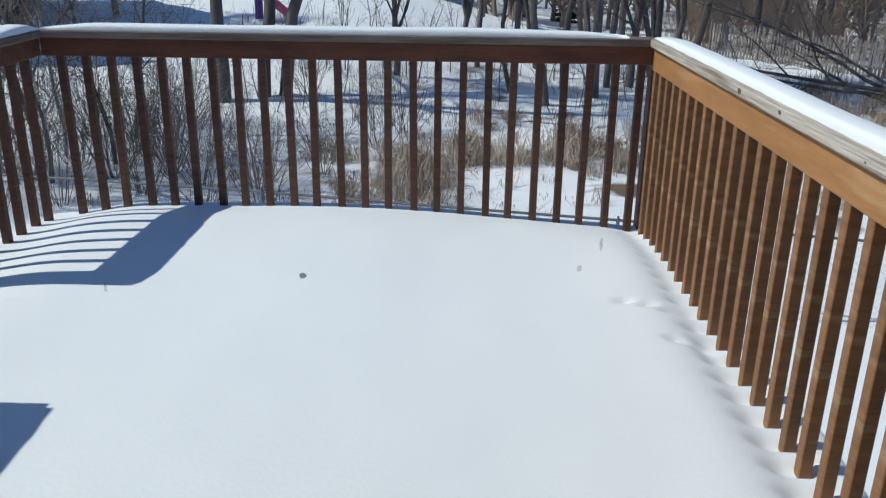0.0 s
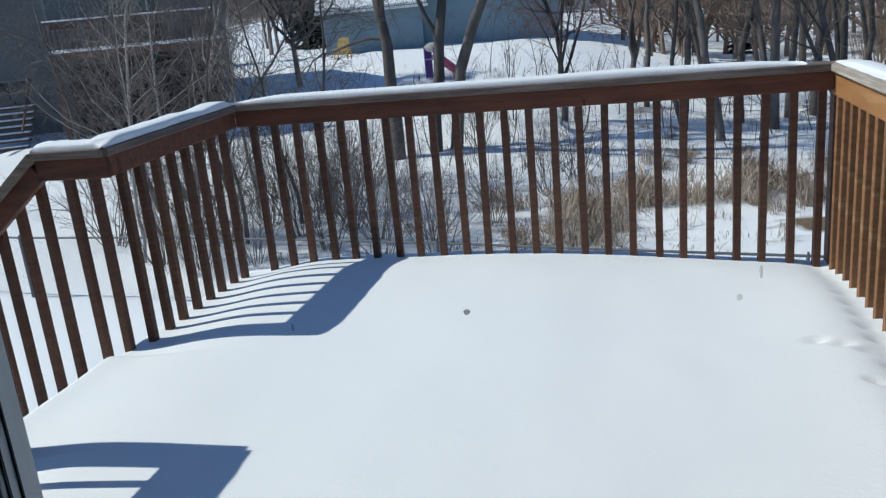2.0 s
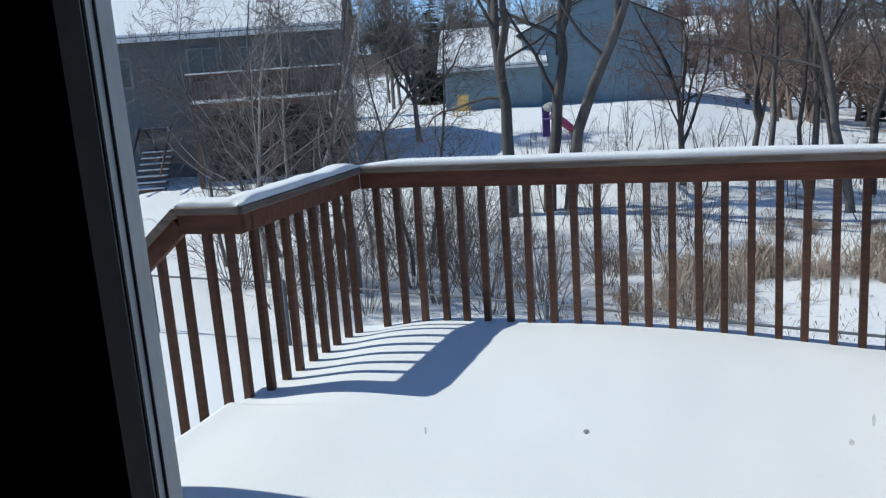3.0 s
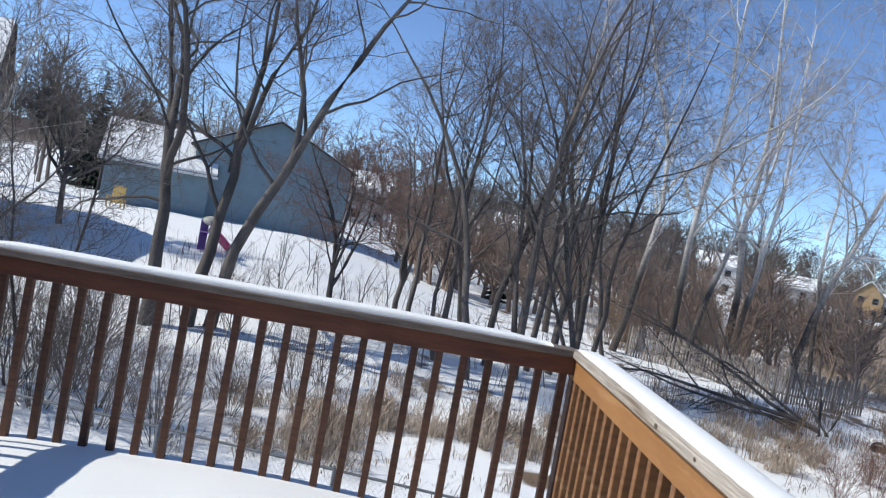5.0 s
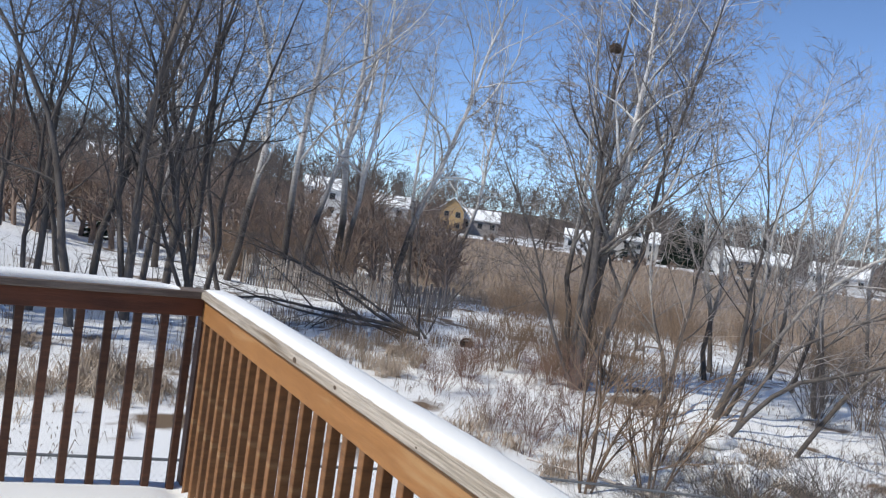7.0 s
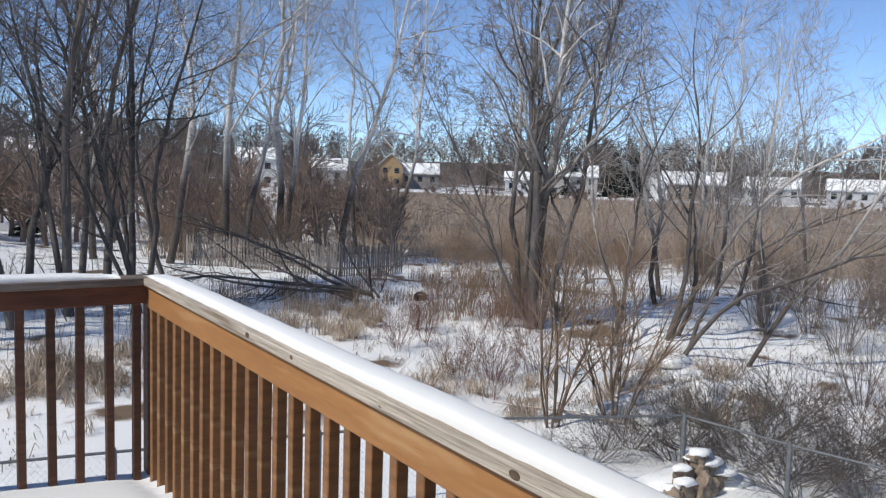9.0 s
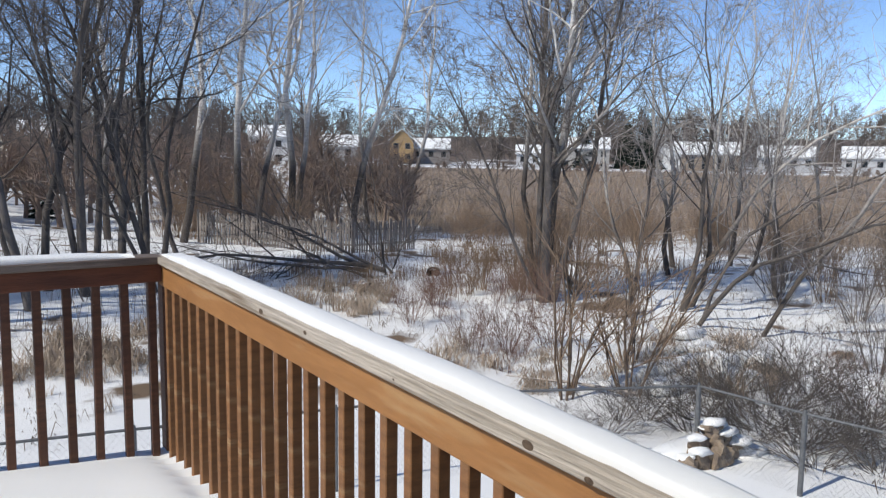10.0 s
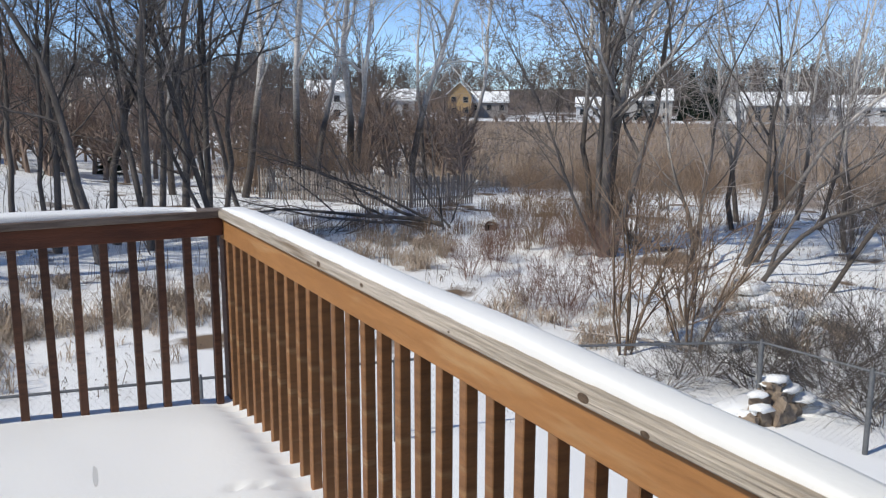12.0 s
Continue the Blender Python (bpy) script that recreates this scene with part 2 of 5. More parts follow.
# ---------------------------------------------------------------- land
def ground_material():
    m = mat("snowy ground", (0.85, 0.86, 0.855), (0.81, 0.82, 0.82), 0.5, 0.7, bump=0.35, bump_scale=4, fine=0.05)
    nt = m.node_tree
    n, l = nt.nodes, nt.links
    p = n["Principled BSDF"]
    old = p.inputs["Base Color"].links[0].from_socket
    geo = n.new("ShaderNodeNewGeometry")
    sp = n.new("ShaderNodeSeparateXYZ")
    l.new(geo.outputs["Position"], sp.inputs[0])

    def calc(op, a, b, clamp=False):
        k = n.new("ShaderNodeMath")
        k.operation, k.use_clamp = op, clamp
        for i, v in enumerate((a, b)):
            if isinstance(v, (int, float)):
                k.inputs[i].default_value = v
            else:
                l.new(v, k.inputs[i])
        return k.outputs[0]

    x, y = sp.outputs[0], sp.outputs[1]
    patch = n.new("ShaderNodeTexNoise")
    patch.inputs["Scale"].default_value, patch.inputs["Detail"].default_value = 0.22, 7
    l.new(geo.outputs["Position"], patch.inputs[0])
    wob = calc("MULTIPLY", calc("SUBTRACT", patch.outputs[0], 0.5), 6.0)
    d = calc("POWER", calc("ADD", calc("MULTIPLY", x, x), calc("MULTIPLY", y, y)), 0.5)
    inner = calc("ADD", calc("MULTIPLY", calc("SUBTRACT", d, 44.0), 0.12), wob, True)
    side = calc("ADD", calc("MULTIPLY", calc("SUBTRACT", x, calc("MULTIPLY", y, 0.46)), 0.2), calc("MULTIPLY", wob, 0.3), True)
    outer = calc("MULTIPLY", calc("SUBTRACT", 178.0, d), 0.2, True)
    marsh = calc("MULTIPLY", calc("MULTIPLY", inner, side), outer)
    # litter between the fence and the marsh shows through thin snow
    lit = n.new("ShaderNodeTexNoise")
    lit.inputs["Scale"].default_value, lit.inputs["Detail"].default_value = 0.55, 9
    l.new(geo.outputs["Position"], lit.inputs[0])
    spot = calc("MULTIPLY", calc("SUBTRACT", lit.outputs[0], 0.585), 14.0, True)
    zone = calc("MULTIPLY", calc("MULTIPLY", calc("SUBTRACT", d, 12.5), 0.4, True), calc("MULTIPLY", calc("SUBTRACT", calc("ADD", x, 9.0), calc("MULTIPLY", y, 0.25)), 0.25, True))
    litter = calc("MULTIPLY", calc("MULTIPLY", spot, zone), calc("MULTIPLY", calc("SUBTRACT", 75.0, d), 0.05, True))
    # gardens beyond the marsh: snow broken by brush and bare soil
    gap = n.new("ShaderNodeTexNoise")
    gap.inputs["Scale"].default_value, gap.inputs["Detail"].default_value = 0.06, 6
    l.new(geo.outputs["Position"], gap.inputs[0])
    far = calc("MULTIPLY", calc("MULTIPLY", calc("SUBTRACT", gap.outputs[0], 0.43), 9.0, True), calc("MULTIPLY", calc("SUBTRACT", d, 184.0), 0.05, True))
    ridge = calc("MULTIPLY", calc("SUBTRACT", d, 262.0), 0.04, True)
    far = calc("MAXIMUM", far, ridge)
    for mask, col in ((litter, (0.17, 0.12, 0.08)), (marsh, (0.27, 0.21, 0.16)), (far, (0.15, 0.115, 0.09))):
        mx = n.new("ShaderNodeMix")
        mx.data_type = "RGBA"
        mx.inputs[7].default_value = (*col, 1)
        l.new(mask, mx.inputs[0])
        l.new(old, mx.inputs[6])
        old = mx.outputs[2]
    l.new(old, p.inputs["Base Color"])
    return m


def axis(lo, hi, step, far):
    inner = list(np.arange(lo, hi + 1e-6, step))
    a, b, s = lo, hi, step
    left, right = [], []
    while b < far:
        s *= 1.18
        a, b = a - s, b + s
        left.append(a)
        right.append(b)
    return left[::-1] + inner + right


def build_ground():
    xs, ys = axis(-28, 42, 0.45, 2600), axis(-6, 52, 0.45, 2600)
    verts = [(x, y, ground_z(x, y)) for y in ys for x in xs]
    w = len(xs)
    faces = [(j * w + i, j * w + i + 1, (j + 1) * w + i + 1, (j + 1) * w + i) for j in range(len(ys) - 1) for i in range(w - 1)]
    ob = obj("ground", verts, faces, ground_material(), smooth=True)
    tagged(ob, "uneven snow-covered ground with brown marsh litter", "ground", kind="structure")


build_ground()

# ---------------------------------------------------------------- deck
# Rail lines: far (along x), right (towards the house), left, and the stair rails.
FR, FL = Vector((1.20, 4.28, 1.085)), Vector((-1.93, 4.28, 1.085))
RN = Vector((1.20, 0.68, 1.043))
LN = Vector((-1.93, 3.03, 1.065))


def build_deck():
    floor = tagged(new("deck_floor"), "snow-buried raised wooden deck floor on posts", "deck", kind="structure")
    for i in range(26):
        y = 0.67 + i * 0.1445
        part("deck_board", box_bm((3.40, 0.138, 0.03), (-0.32, y + 0.07, -0.015)), BROWN_X, floor)
    for a, b in (((-2.03, 4.40, -0.13), (1.38, 4.40, -0.13)), ((1.40, 0.68, -0.13), (1.40, 4.42, -0.13)), ((-2.05, 0.68, -0.13), (-2.05, 4.42, -0.13))):
        part("rim_joist", span_bm(a, b, 0.038, 0.20), BROWN_X, floor)
    for x in (-1.9, -0.3, 1.27):
        part("deck_post", box_bm((0.14, 0.14, 2.75), (x, 4.2, -1.5)), BROWN, floor)


def railing(name, a, b, side, label, cap_mat, board_mat, bal_mat, first, pitch, count, lean=0.0, drop=0.0, foot=-0.2, bal_off=0.022, wide=0.14, deep=0.092):
    """A railing whose inner face runs from a to b (cap top heights in z); side: unit vector outwards."""
    root = thing(name, (0, 0, 0), label, "railing", "deck railings")
    a, b, side = Vector(a), Vector(b), Vector(side)
    up = Vector((0, 0, 1))
    run = (b - a).normalized()
    off = side * (wide / 2 - 0.025)
    part("cap", span_bm(a + off - up * 0.019, b + off - up * 0.019, wide, 0.038, 0.005), cap_mat, root, "weathered flat cap board")
    low = up * (0.0385 + deep / 2)
    part("fascia", span_bm(a + side * 0.019 - low, b + side * 0.019 - low, 0.038, deep, 0.004), board_mat, root)
    part("outer_rail", span_bm(a + side * 0.097 - up * 0.0845, b + side * 0.097 - up * 0.0845, 0.036, 0.088, 0.004), board_mat, root)
    flat = Vector((b.x - a.x, b.y - a.y, 0))
    flat_dir = flat.normalized()
    mesh = None
    for i in range(count):
        s = first + i * pitch
        top = a + flat_dir * s + up * ((b.z - a.z) * s / flat.length) - up * (0.036 + deep) + side * bal_off
        bottom = foot + drop * s
        if mesh is None:
            bm = box_bm((0.038, 0.038, 1.0), (0, 0, -0.5), 0.003)
            mesh = bpy.data.meshes.new("baluster")
            bm.to_mesh(mesh)
            bm.free()
            mesh.materials.append(bal_mat)
        ob = new("baluster", mesh)
        ob.parent = root
        ob.location = top
        ob.scale = (1, 1, top.z - bottom)
        ob.rotation_euler = (0, lean + 0.006 * math.sin(i * 2.3), math.atan2(flat_dir.y, flat_dir.x) + 0.02 * math.sin(i * 1.7))
    return root


def snow_strip(name, a, b, side, width, height, label, seed, knots=40, ragged=0.006):
    """Snow lying on a cap board: a rounded strip with an uneven edge."""
    a, b, side = Vector(a), Vector(b), Vector(side)
    verts, faces = [], []
    prof = [(-0.5, 0.0), (-0.495, 0.5), (-0.46, 0.78), (-0.36, 0.93), (-0.05, 1.0), (0.28, 0.98), (0.44, 0.8), (0.5, 0.4), (0.51, 0.0)]
    for i in range(knots + 1):
        f = i / knots
        c = a.lerp(b, f) + side * 0.052
        w = width * (1 + 0.08 * noise.noise(Vector((f * 9, seed, 0))))
        h = height * (0.85 + 0.3 * noise.noise(Vector((f * 5, seed, 7))) + 0.15) * min(1, 0.25 + 9 * f, 0.25 + 9 * (1 - f))
        for u, v in prof:
            j = ragged * noise.noise(Vector((f * 60, seed, u * 3)))
            verts.append(c + side * (u * w + j) + Vector((0, 0, v * h)))
    k = len(prof)
    for i in range(knots):
        for q in range(k - 1):
            faces.append((i * k + q, i * k + q + 1, (i + 1) * k + q + 1, (i + 1) * k + q))
    faces.append(tuple(range(k)))
    faces.append(tuple(reversed(range(knots * k, knots * k + k))))
    ob = obj(name, verts, faces, SNOW, smooth=True)
    return tagged(ob, label, "snow", "snow on the railings")


def build_railings():
    far_out, right_out, left_out = Vector((0, 1, 0)), Vector((1, 0, 0)), Vector((-1, 0, 0))
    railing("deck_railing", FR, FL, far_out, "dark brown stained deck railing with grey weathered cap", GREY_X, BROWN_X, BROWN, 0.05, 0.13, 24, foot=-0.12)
    # Same brown wood as the far rail; its sunlit look is in the materials.
    r = railing("deck_railing", FR + Vector((0.0, 0.06, 0)), RN, right_out, "brown stained deck railing coloured as sunlit, with silvery cap board", GREY_Y, LIT_BROWN_Y, LIT_BROWN, 0.105, 0.13, 28, foot=-0.12, wide=0.135, deep=0.116)
    part("corner_post", box_bm((0.09, 0.09, 1.1), (1.25, 4.345, 0.46), 0.004), BROWN, r)
    for d, dz, rad in ((1.42, 0.002, 0.014), (1.80, 0.004, 0.010), (2.36, -0.004, 0.006), (2.91, 0.0, 0.014), (3.09, -0.010, 0.010)):
        p = FR.lerp(RN, d / (FR - RN).length)
        bm = bmesh.new()
        bmesh.ops.create_uvsphere(bm, u_segments=10, v_segments=6, radius=rad, matrix=Matrix.Translation((p.x - 0.0245, p.y, p.z - 0.019 + dz)) @ Matrix.Diagonal((0.12, 1.5, 0.8, 1)))
        part("knot", bm, KNOT, r, "dark wood knot")
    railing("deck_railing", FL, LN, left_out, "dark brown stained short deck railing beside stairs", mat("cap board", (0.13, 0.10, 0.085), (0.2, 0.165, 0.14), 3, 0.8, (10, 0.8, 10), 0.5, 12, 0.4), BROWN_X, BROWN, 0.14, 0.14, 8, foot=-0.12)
    # stair rails: a short level piece, then down with the stairs
    for y, side, lab in ((3.03, Vector((0, 1, 0)), "brown stair railing dropping from deck"), (2.05, Vector((0, -1, 0)), "brown stair railing on the house side")):
        top = Vector((-1.93 if y > 2.5 else -1.82, y, 1.065))
        mid = Vector((-2.27, y, 1.065))
        low = Vector((-5.3, y, 1.065 - 3.03 * 0.80))
        sr = railing("stair_railing", top, mid, side, lab, GREY_X, BROWN_X, BROWN, 0.08, 0.125, 2, foot=-0.15)
        off = side * 0.045
        up = Vector((0, 0, 1))
        part("sloping_cap", span_bm(mid + off - up * 0.019, low + off - up * 0.019, 0.14, 0.038, 0.005), GREY_X, sr, "weathered sloping cap board")
        part("sloping_fascia", span_bm(mid + side * 0.019 - up * 0.09, low + side * 0.019 - up * 0.09, 0.038, 0.089, 0.004), BROWN_X, sr)
        for i in range(22):
            x = -2.32 - i * 0.128
            zt = 1.065 + (x + 2.27) * 0.80 - 0.05
            zb = max(zt - 1.15, ground_z(x, y) - 0.05)
            part("baluster", box_bm((0.038, 0.038, zt - zb), (x, y + side.y * 0.062, (zt + zb) / 2), 0.003), BROWN, sr)
    railing("deck_railing", (-1.82, 2.05, 1.065), (-1.82, 0.69, 1.065), left_out, "dark brown stained deck railing near the house wall", GREY_X, BROWN_X, BROWN, 0.07, 0.128, 10, foot=-0.12)
    snow_strip("rail_snow", FR + Vector((-0.13, 0, 0)), FL, far_out, 0.125, 0.032, "thin snow strip on the brown railing cap", 1)
    snow_strip("rail_snow", FR + Vector((0.002, 0.02, 0)), RN + Vector((0.002, 0, 0)), right_out, 0.098, 0.030, "thick rounded snow strip on the sunlit railing cap", 5, 90, 0.005)
    snow_strip("rail_snow", FL, LN, left_out, 0.13, 0.035, "snow strip on the short railing cap", 9)
    snow_strip("rail_snow", LN, (-2.27, 3.03, 1.065), (0, 1, 0), 0.13, 0.03, "snow on the stair railing cap", 12, 12)
    snow_strip("rail_snow", (-2.27, 3.03, 1.065), (-4.9, 3.03, 1.065 - 2.63 * 0.80), (0, 1, 0), 0.12, 0.018, "snow on the sloping stair railing cap", 13)
    snow_strip("rail_snow", (-1.82, 2.05, 1.065), (-1.82, 0.69, 1.065), left_out, 0.13, 0.03, "snow strip on the railing near the house", 15)


def build_stairs():
    st = thing("deck_stairs", (0, 0, 0), "brown wooden deck stairs buried in snow", "stairs")
    for k in range(13):
        x = -2.20 - k * 0.25
        z = -0.20 - k * 0.19
        part("tread", box_bm((0.27, 0.84, 0.04), (x, 2.53, z), 0.004), BROWN_X, st)
    for y in (2.10, 2.96):
        part("stringer", span_bm((-2.07, y, -0.26), (-5.4, y, -0.26 - 3.33 * 0.76), 0.04, 0.26), BROWN_X, st)


def build_deck_snow():
    """A wind-rounded blanket of snow on the deck, hollowed along the rails and round each baluster."""
    x0, x1, y0, y1, step = -2.07, 1.40, 0.67, 4.42, 0.022
    nx, ny = int((x1 - x0) / step), int((y1 - y0) / step)
    bx = [(1.22, yy) for yy in [4.235 - 0.13 * k for k in range(28)]]
    verts, faces = [], []
    for j in range(ny + 1):
        y = y0 + (y1 - y0) * j / ny
        for i in range(nx + 1):
            x = x0 + (x1 - x0) * i / nx
            dl, df, dr = max(0, x + 1.98), max(0, 4.33 - y), max(0, 1.18 - x)
            q = min(1.0, max(0.0, (x + 0.6) / 1.5))
            z = 0.205 - 0.05 * q * q * (3 - 2 * q) + 0.014 * noise.noise(Vector((x * 0.7, y * 0.7, 2)))
            gate = 1.0 if y > 2.9 or y < 2.1 else 0.55
            z -= gate * 0.07 * math.exp(-(dl / 0.31) ** 2)
            z -= (0.05 - 0.03 * (x + 1.9) / 3.2) * math.exp(-(df / 0.22) ** 2)
            z -= 0.03 * math.exp(-(dr / 0.12) ** 2)
            z -= 0.035 * math.exp(-((x - 0.95) / 0.5) ** 2 - (df / 0.16) ** 2)
            z -= 0.03 * math.exp(-((x - 1.05) ** 2 + (y - 4.1) ** 2) / 0.05)
            z += 0.004 * noise.noise(Vector((x * 4, y * 4, 5)))
            if x > 0.98:
                for px, py in bx:
                    e2 = (y - py) ** 2 / 0.0016 + (max(0, px - 0.04 - x)) ** 2 / 0.004
                    if e2 < 6:
                        z -= 0.04 * math.exp(-e2) * (1 if x < px + 0.03 else 0.6)
            for hx, hy, ang in ((1.0, 3.09, 0.2), (1.08, 3.06, 0.2), (1.04, 2.78, -0.3), (1.13, 2.74, -0.2), (0.91, 3.11, 0.1)):
                ex = (x - hx) * math.cos(ang) + (y - hy) * math.sin(ang)
                ey = -(x - hx) * math.sin(ang) + (y - hy) * math.cos(ang)
                z -= 0.034 * math.exp(-(ex / 0.035) ** 2 - (ey / 0.014) ** 2)
            for e in (x - x0, x1 - x, y1 - y):
                if e < 0.06:
                    z -= 0.10 * (1 - e / 0.06) ** 2
            verts.append((x, y, max(z, 0.012)))
    w = nx + 1
    for j in range(ny):
        for i in range(nx):
            faces.append((j * w + i, j * w + i + 1, (j + 1) * w + i + 1, (j + 1) * w + i))
    rim = [j * w for j in range(ny, -1, -1)] + list(range(1, nx + 1)) + [j * w + nx for j in range(1, ny + 1)] + [ny * w + i for i in range(nx - 1, 0, -1)]
    base = len(verts)
    for r in rim:
        verts.append((verts[r][0], verts[r][1], 0.002))
    for i in range(len(rim)):
        k = (i + 1) % len(rim)
        faces.append((rim[i], base + i, base + k, rim[k]))
    ob = obj("deck_snow", verts, faces, SNOW, smooth=True)
    tagged(ob, "smooth wind-rounded snow blanket covering the deck", "snow", kind="stuff")
    verts, faces = [], []
    n = 60
    for i in range(n + 1):
        x = -2.07 - 3.3 * i / n
        for y in np.linspace(2.13, 2.93, 9):
            k = int((-2.07 - x) / 0.25)
            fr = ((-2.07 - x) / 0.25) % 1.0
            z = -0.14 - 0.19 * (k + max(0, (fr - 0.6) / 0.4) ** 2) + 0.12 + 0.01 * noise.noise(Vector((x * 5, y * 5, 0)))
            verts.append((x, y, z))
    for i in range(n):
        for q in range(8):
            faces.append((i * 9 + q, i * 9 + q + 1, (i + 1) * 9 + q + 1, (i + 1) * 9 + q))
    tagged(obj("stair_snow", verts, faces, SNOW, smooth=True), "snow lying thick on the deck stairs", "snow", kind="stuff")


build_deck()
build_railings()
build_stairs()
build_deck_snow()


# ---------------------------------------------------------------- the house behind the glass
def build_house():
    siding = paint("grey vinyl siding", (0.42, 0.42, 0.40))
    wall = tagged(new("wall_north"), "grey sided house wall with patio door opening", "wall", kind="structure")
    # opening x -0.45..1.28, z 0.02..2.06
    for size, c in (((5.52, 0.15, 5.6), (-3.21, 0.58, 0.05)), ((3.67, 0.15, 5.6), (3.115, 0.58, 0.05)), ((1.73, 0.15, 0.79), (0.415, 0.58, 2.455)), ((1.73, 0.15, 2.77), (0.415, 0.58, -1.365))):
        part("wall_panel", box_bm(size, c), siding, wall)
    for k in range(36):
        if k * 0.15 - 2.7 < 0.02 - 0.15 or k * 0.15 - 2.7 > 2.1:
            part("siding_board", box_bm((9.4, 0.012, 0.14), (-0.3, 0.662, -2.63 + k * 0.15)), siding, wall)
        else:
            part("siding_board", box_bm((5.51, 0.012, 0.14), (-3.215, 0.662, -2.63 + k * 0.15)), siding, wall)
            part("siding_board", box_bm((3.66, 0.012, 0.14), (3.12, 0.662, -2.63 + k * 0.15)), siding, wall)
    # Room shell, mostly unseen, coloured near-black as an unlit interior.
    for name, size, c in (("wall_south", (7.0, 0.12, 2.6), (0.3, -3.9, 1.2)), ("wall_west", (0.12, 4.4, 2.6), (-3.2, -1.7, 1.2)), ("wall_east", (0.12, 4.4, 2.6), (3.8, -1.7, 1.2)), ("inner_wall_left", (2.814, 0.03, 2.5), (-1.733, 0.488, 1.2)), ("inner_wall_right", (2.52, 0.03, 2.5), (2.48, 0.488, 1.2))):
        ob = part(name, box_bm(size, c), UNLIT_WALL, None)
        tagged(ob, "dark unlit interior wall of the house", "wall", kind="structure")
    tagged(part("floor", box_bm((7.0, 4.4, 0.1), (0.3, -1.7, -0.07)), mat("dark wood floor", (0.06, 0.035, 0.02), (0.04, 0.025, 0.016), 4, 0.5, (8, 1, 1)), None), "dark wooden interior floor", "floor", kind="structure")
    tagged(part("ceiling", box_bm((7.0, 4.4, 0.1), (0.3, -1.7, 2.5)), UNLIT_WALL, None), "dark unlit ceiling", "ceiling", kind="structure")
    door = tagged(new("door_1"), "closed glass patio door with grey frame", "door", kind="structure")
    for size, c in (((0.073, 0.055, 2.04), (-0.4125, 0.5775, 1.04)), ((0.073, 0.055, 2.04), (1.2425, 0.5775, 1.04)), ((1.581, 0.055, 0.05), (0.4145, 0.5775, 2.035)), ((1.581, 0.055, 0.05), (0.4145, 0.5775, 0.045))):
        part("door_frame", box_bm(size, c, 0.004), FRAME, door, "grey vinyl frame")
    for y, w in ((0.5605, 0.003), (0.5755, 0.002)):
        part("weather_strip", box_bm((0.004, w, 1.94), (-0.3755, y, 1.04)), RUBBER, door, "dark rubber strip")
    pane = part("pane", box_bm((1.573, 0.006, 1.94), (0.4145, 0.587, 1.04)), clear_glass(), door, "clear glass pane")
    pane.visible_shadow = False
    # specks of dirt on the outside of the glass
    dirt = smear("dirt", (0.2, 0.19, 0.18), 0.45)
    pale = smear("dried drops", (0.3, 0.29, 0.28), 0.16)
    for x, z, rx, rz, m in ((0.089, 1.26, 0.0030, 0.0024, dirt), (0.315, 1.29, 0.0014, 0.0055, pale), (-0.065, 1.247, 0.0013, 0.004, pale), (0.30, 1.27, 0.0022, 0.0026, pale), (0.19, 1.42, 0.0016, 0.006, pale), (0.16, 1.40, 0.0016, 0.006, pale)):
        bm = bmesh.new()
        bmesh.ops.create_uvsphere(bm, u_segments=9, v_segments=6, radius=1, matrix=Matrix.Translation((x, 0.5835, z)) @ Matrix.Diagonal((rx, 0.0006, rz, 1)))
        for v in bm.verts:
            v.co.x += 0.25 * rx * noise.noise(v.co * 900)
            v.co.z += 0.25 * rz * noise.noise(v.co * 700)
        part("dirt_speck", bm, m, door, "dirt speck on glass")


build_house()


# ---------------------------------------------------------------- trees and shrubs
def grow(rng, start, heading, length, radius, level, style, out):
    """Grows one branch and its children. out: per level class lists of (path, radii, sides)."""
    segs = style["segs"][level]
    p, d = np.array(start, float), np.array(heading, float)
    d /= np.linalg.norm(d)
    path, radii = [p.copy()], [radius]
    step = length / segs
    end = style["taper"][level]
    for i in range(segs):
        d = d + rng.normal(0, style["wander"][level], 3)
        d[2] += style["lift"][level]
        d /= np.linalg.norm(d)
        p = p + d * step
        path.append(p.copy())
        radii.append(radius * (1 - (1 - end) * (i + 1) / segs))
    out[level].append((path, radii, style["sides"][level]))
    if level + 1 >= len(style["segs"]):
        return
    count = style["kids"][level]
    count = max(1, int(count * rng.uniform(0.75, 1.25)))
    lo = style["first"][level]
    for k in range(count):
        f = lo + (1 - lo) * (k + rng.uniform(0, 1)) / count
        f = min(f, 0.98)
        idx = f * segs
        i0 = min(int(idx), segs - 1)
        q = path[i0] + (path[i0 + 1] - path[i0]) * (idx - i0)
        t = path[i0 + 1] - path[i0]
        t /= np.linalg.norm(t)
        side = np.cross(t, rng.normal(0, 1, 3))
        side /= np.linalg.norm(side) + 1e-9
        a = radians(rng.uniform(*style["angle"][level]))
        h = t * math.cos(a) + side * math.sin(a)
        r0 = radii[i0] * rng.uniform(*style["thin"][level])
        ln = length * rng.uniform(*style["short"][level]) * (1.15 - 0.6 * f)
        grow(rng, q, h, ln, max(r0, style["least"]), level + 1, style, out)


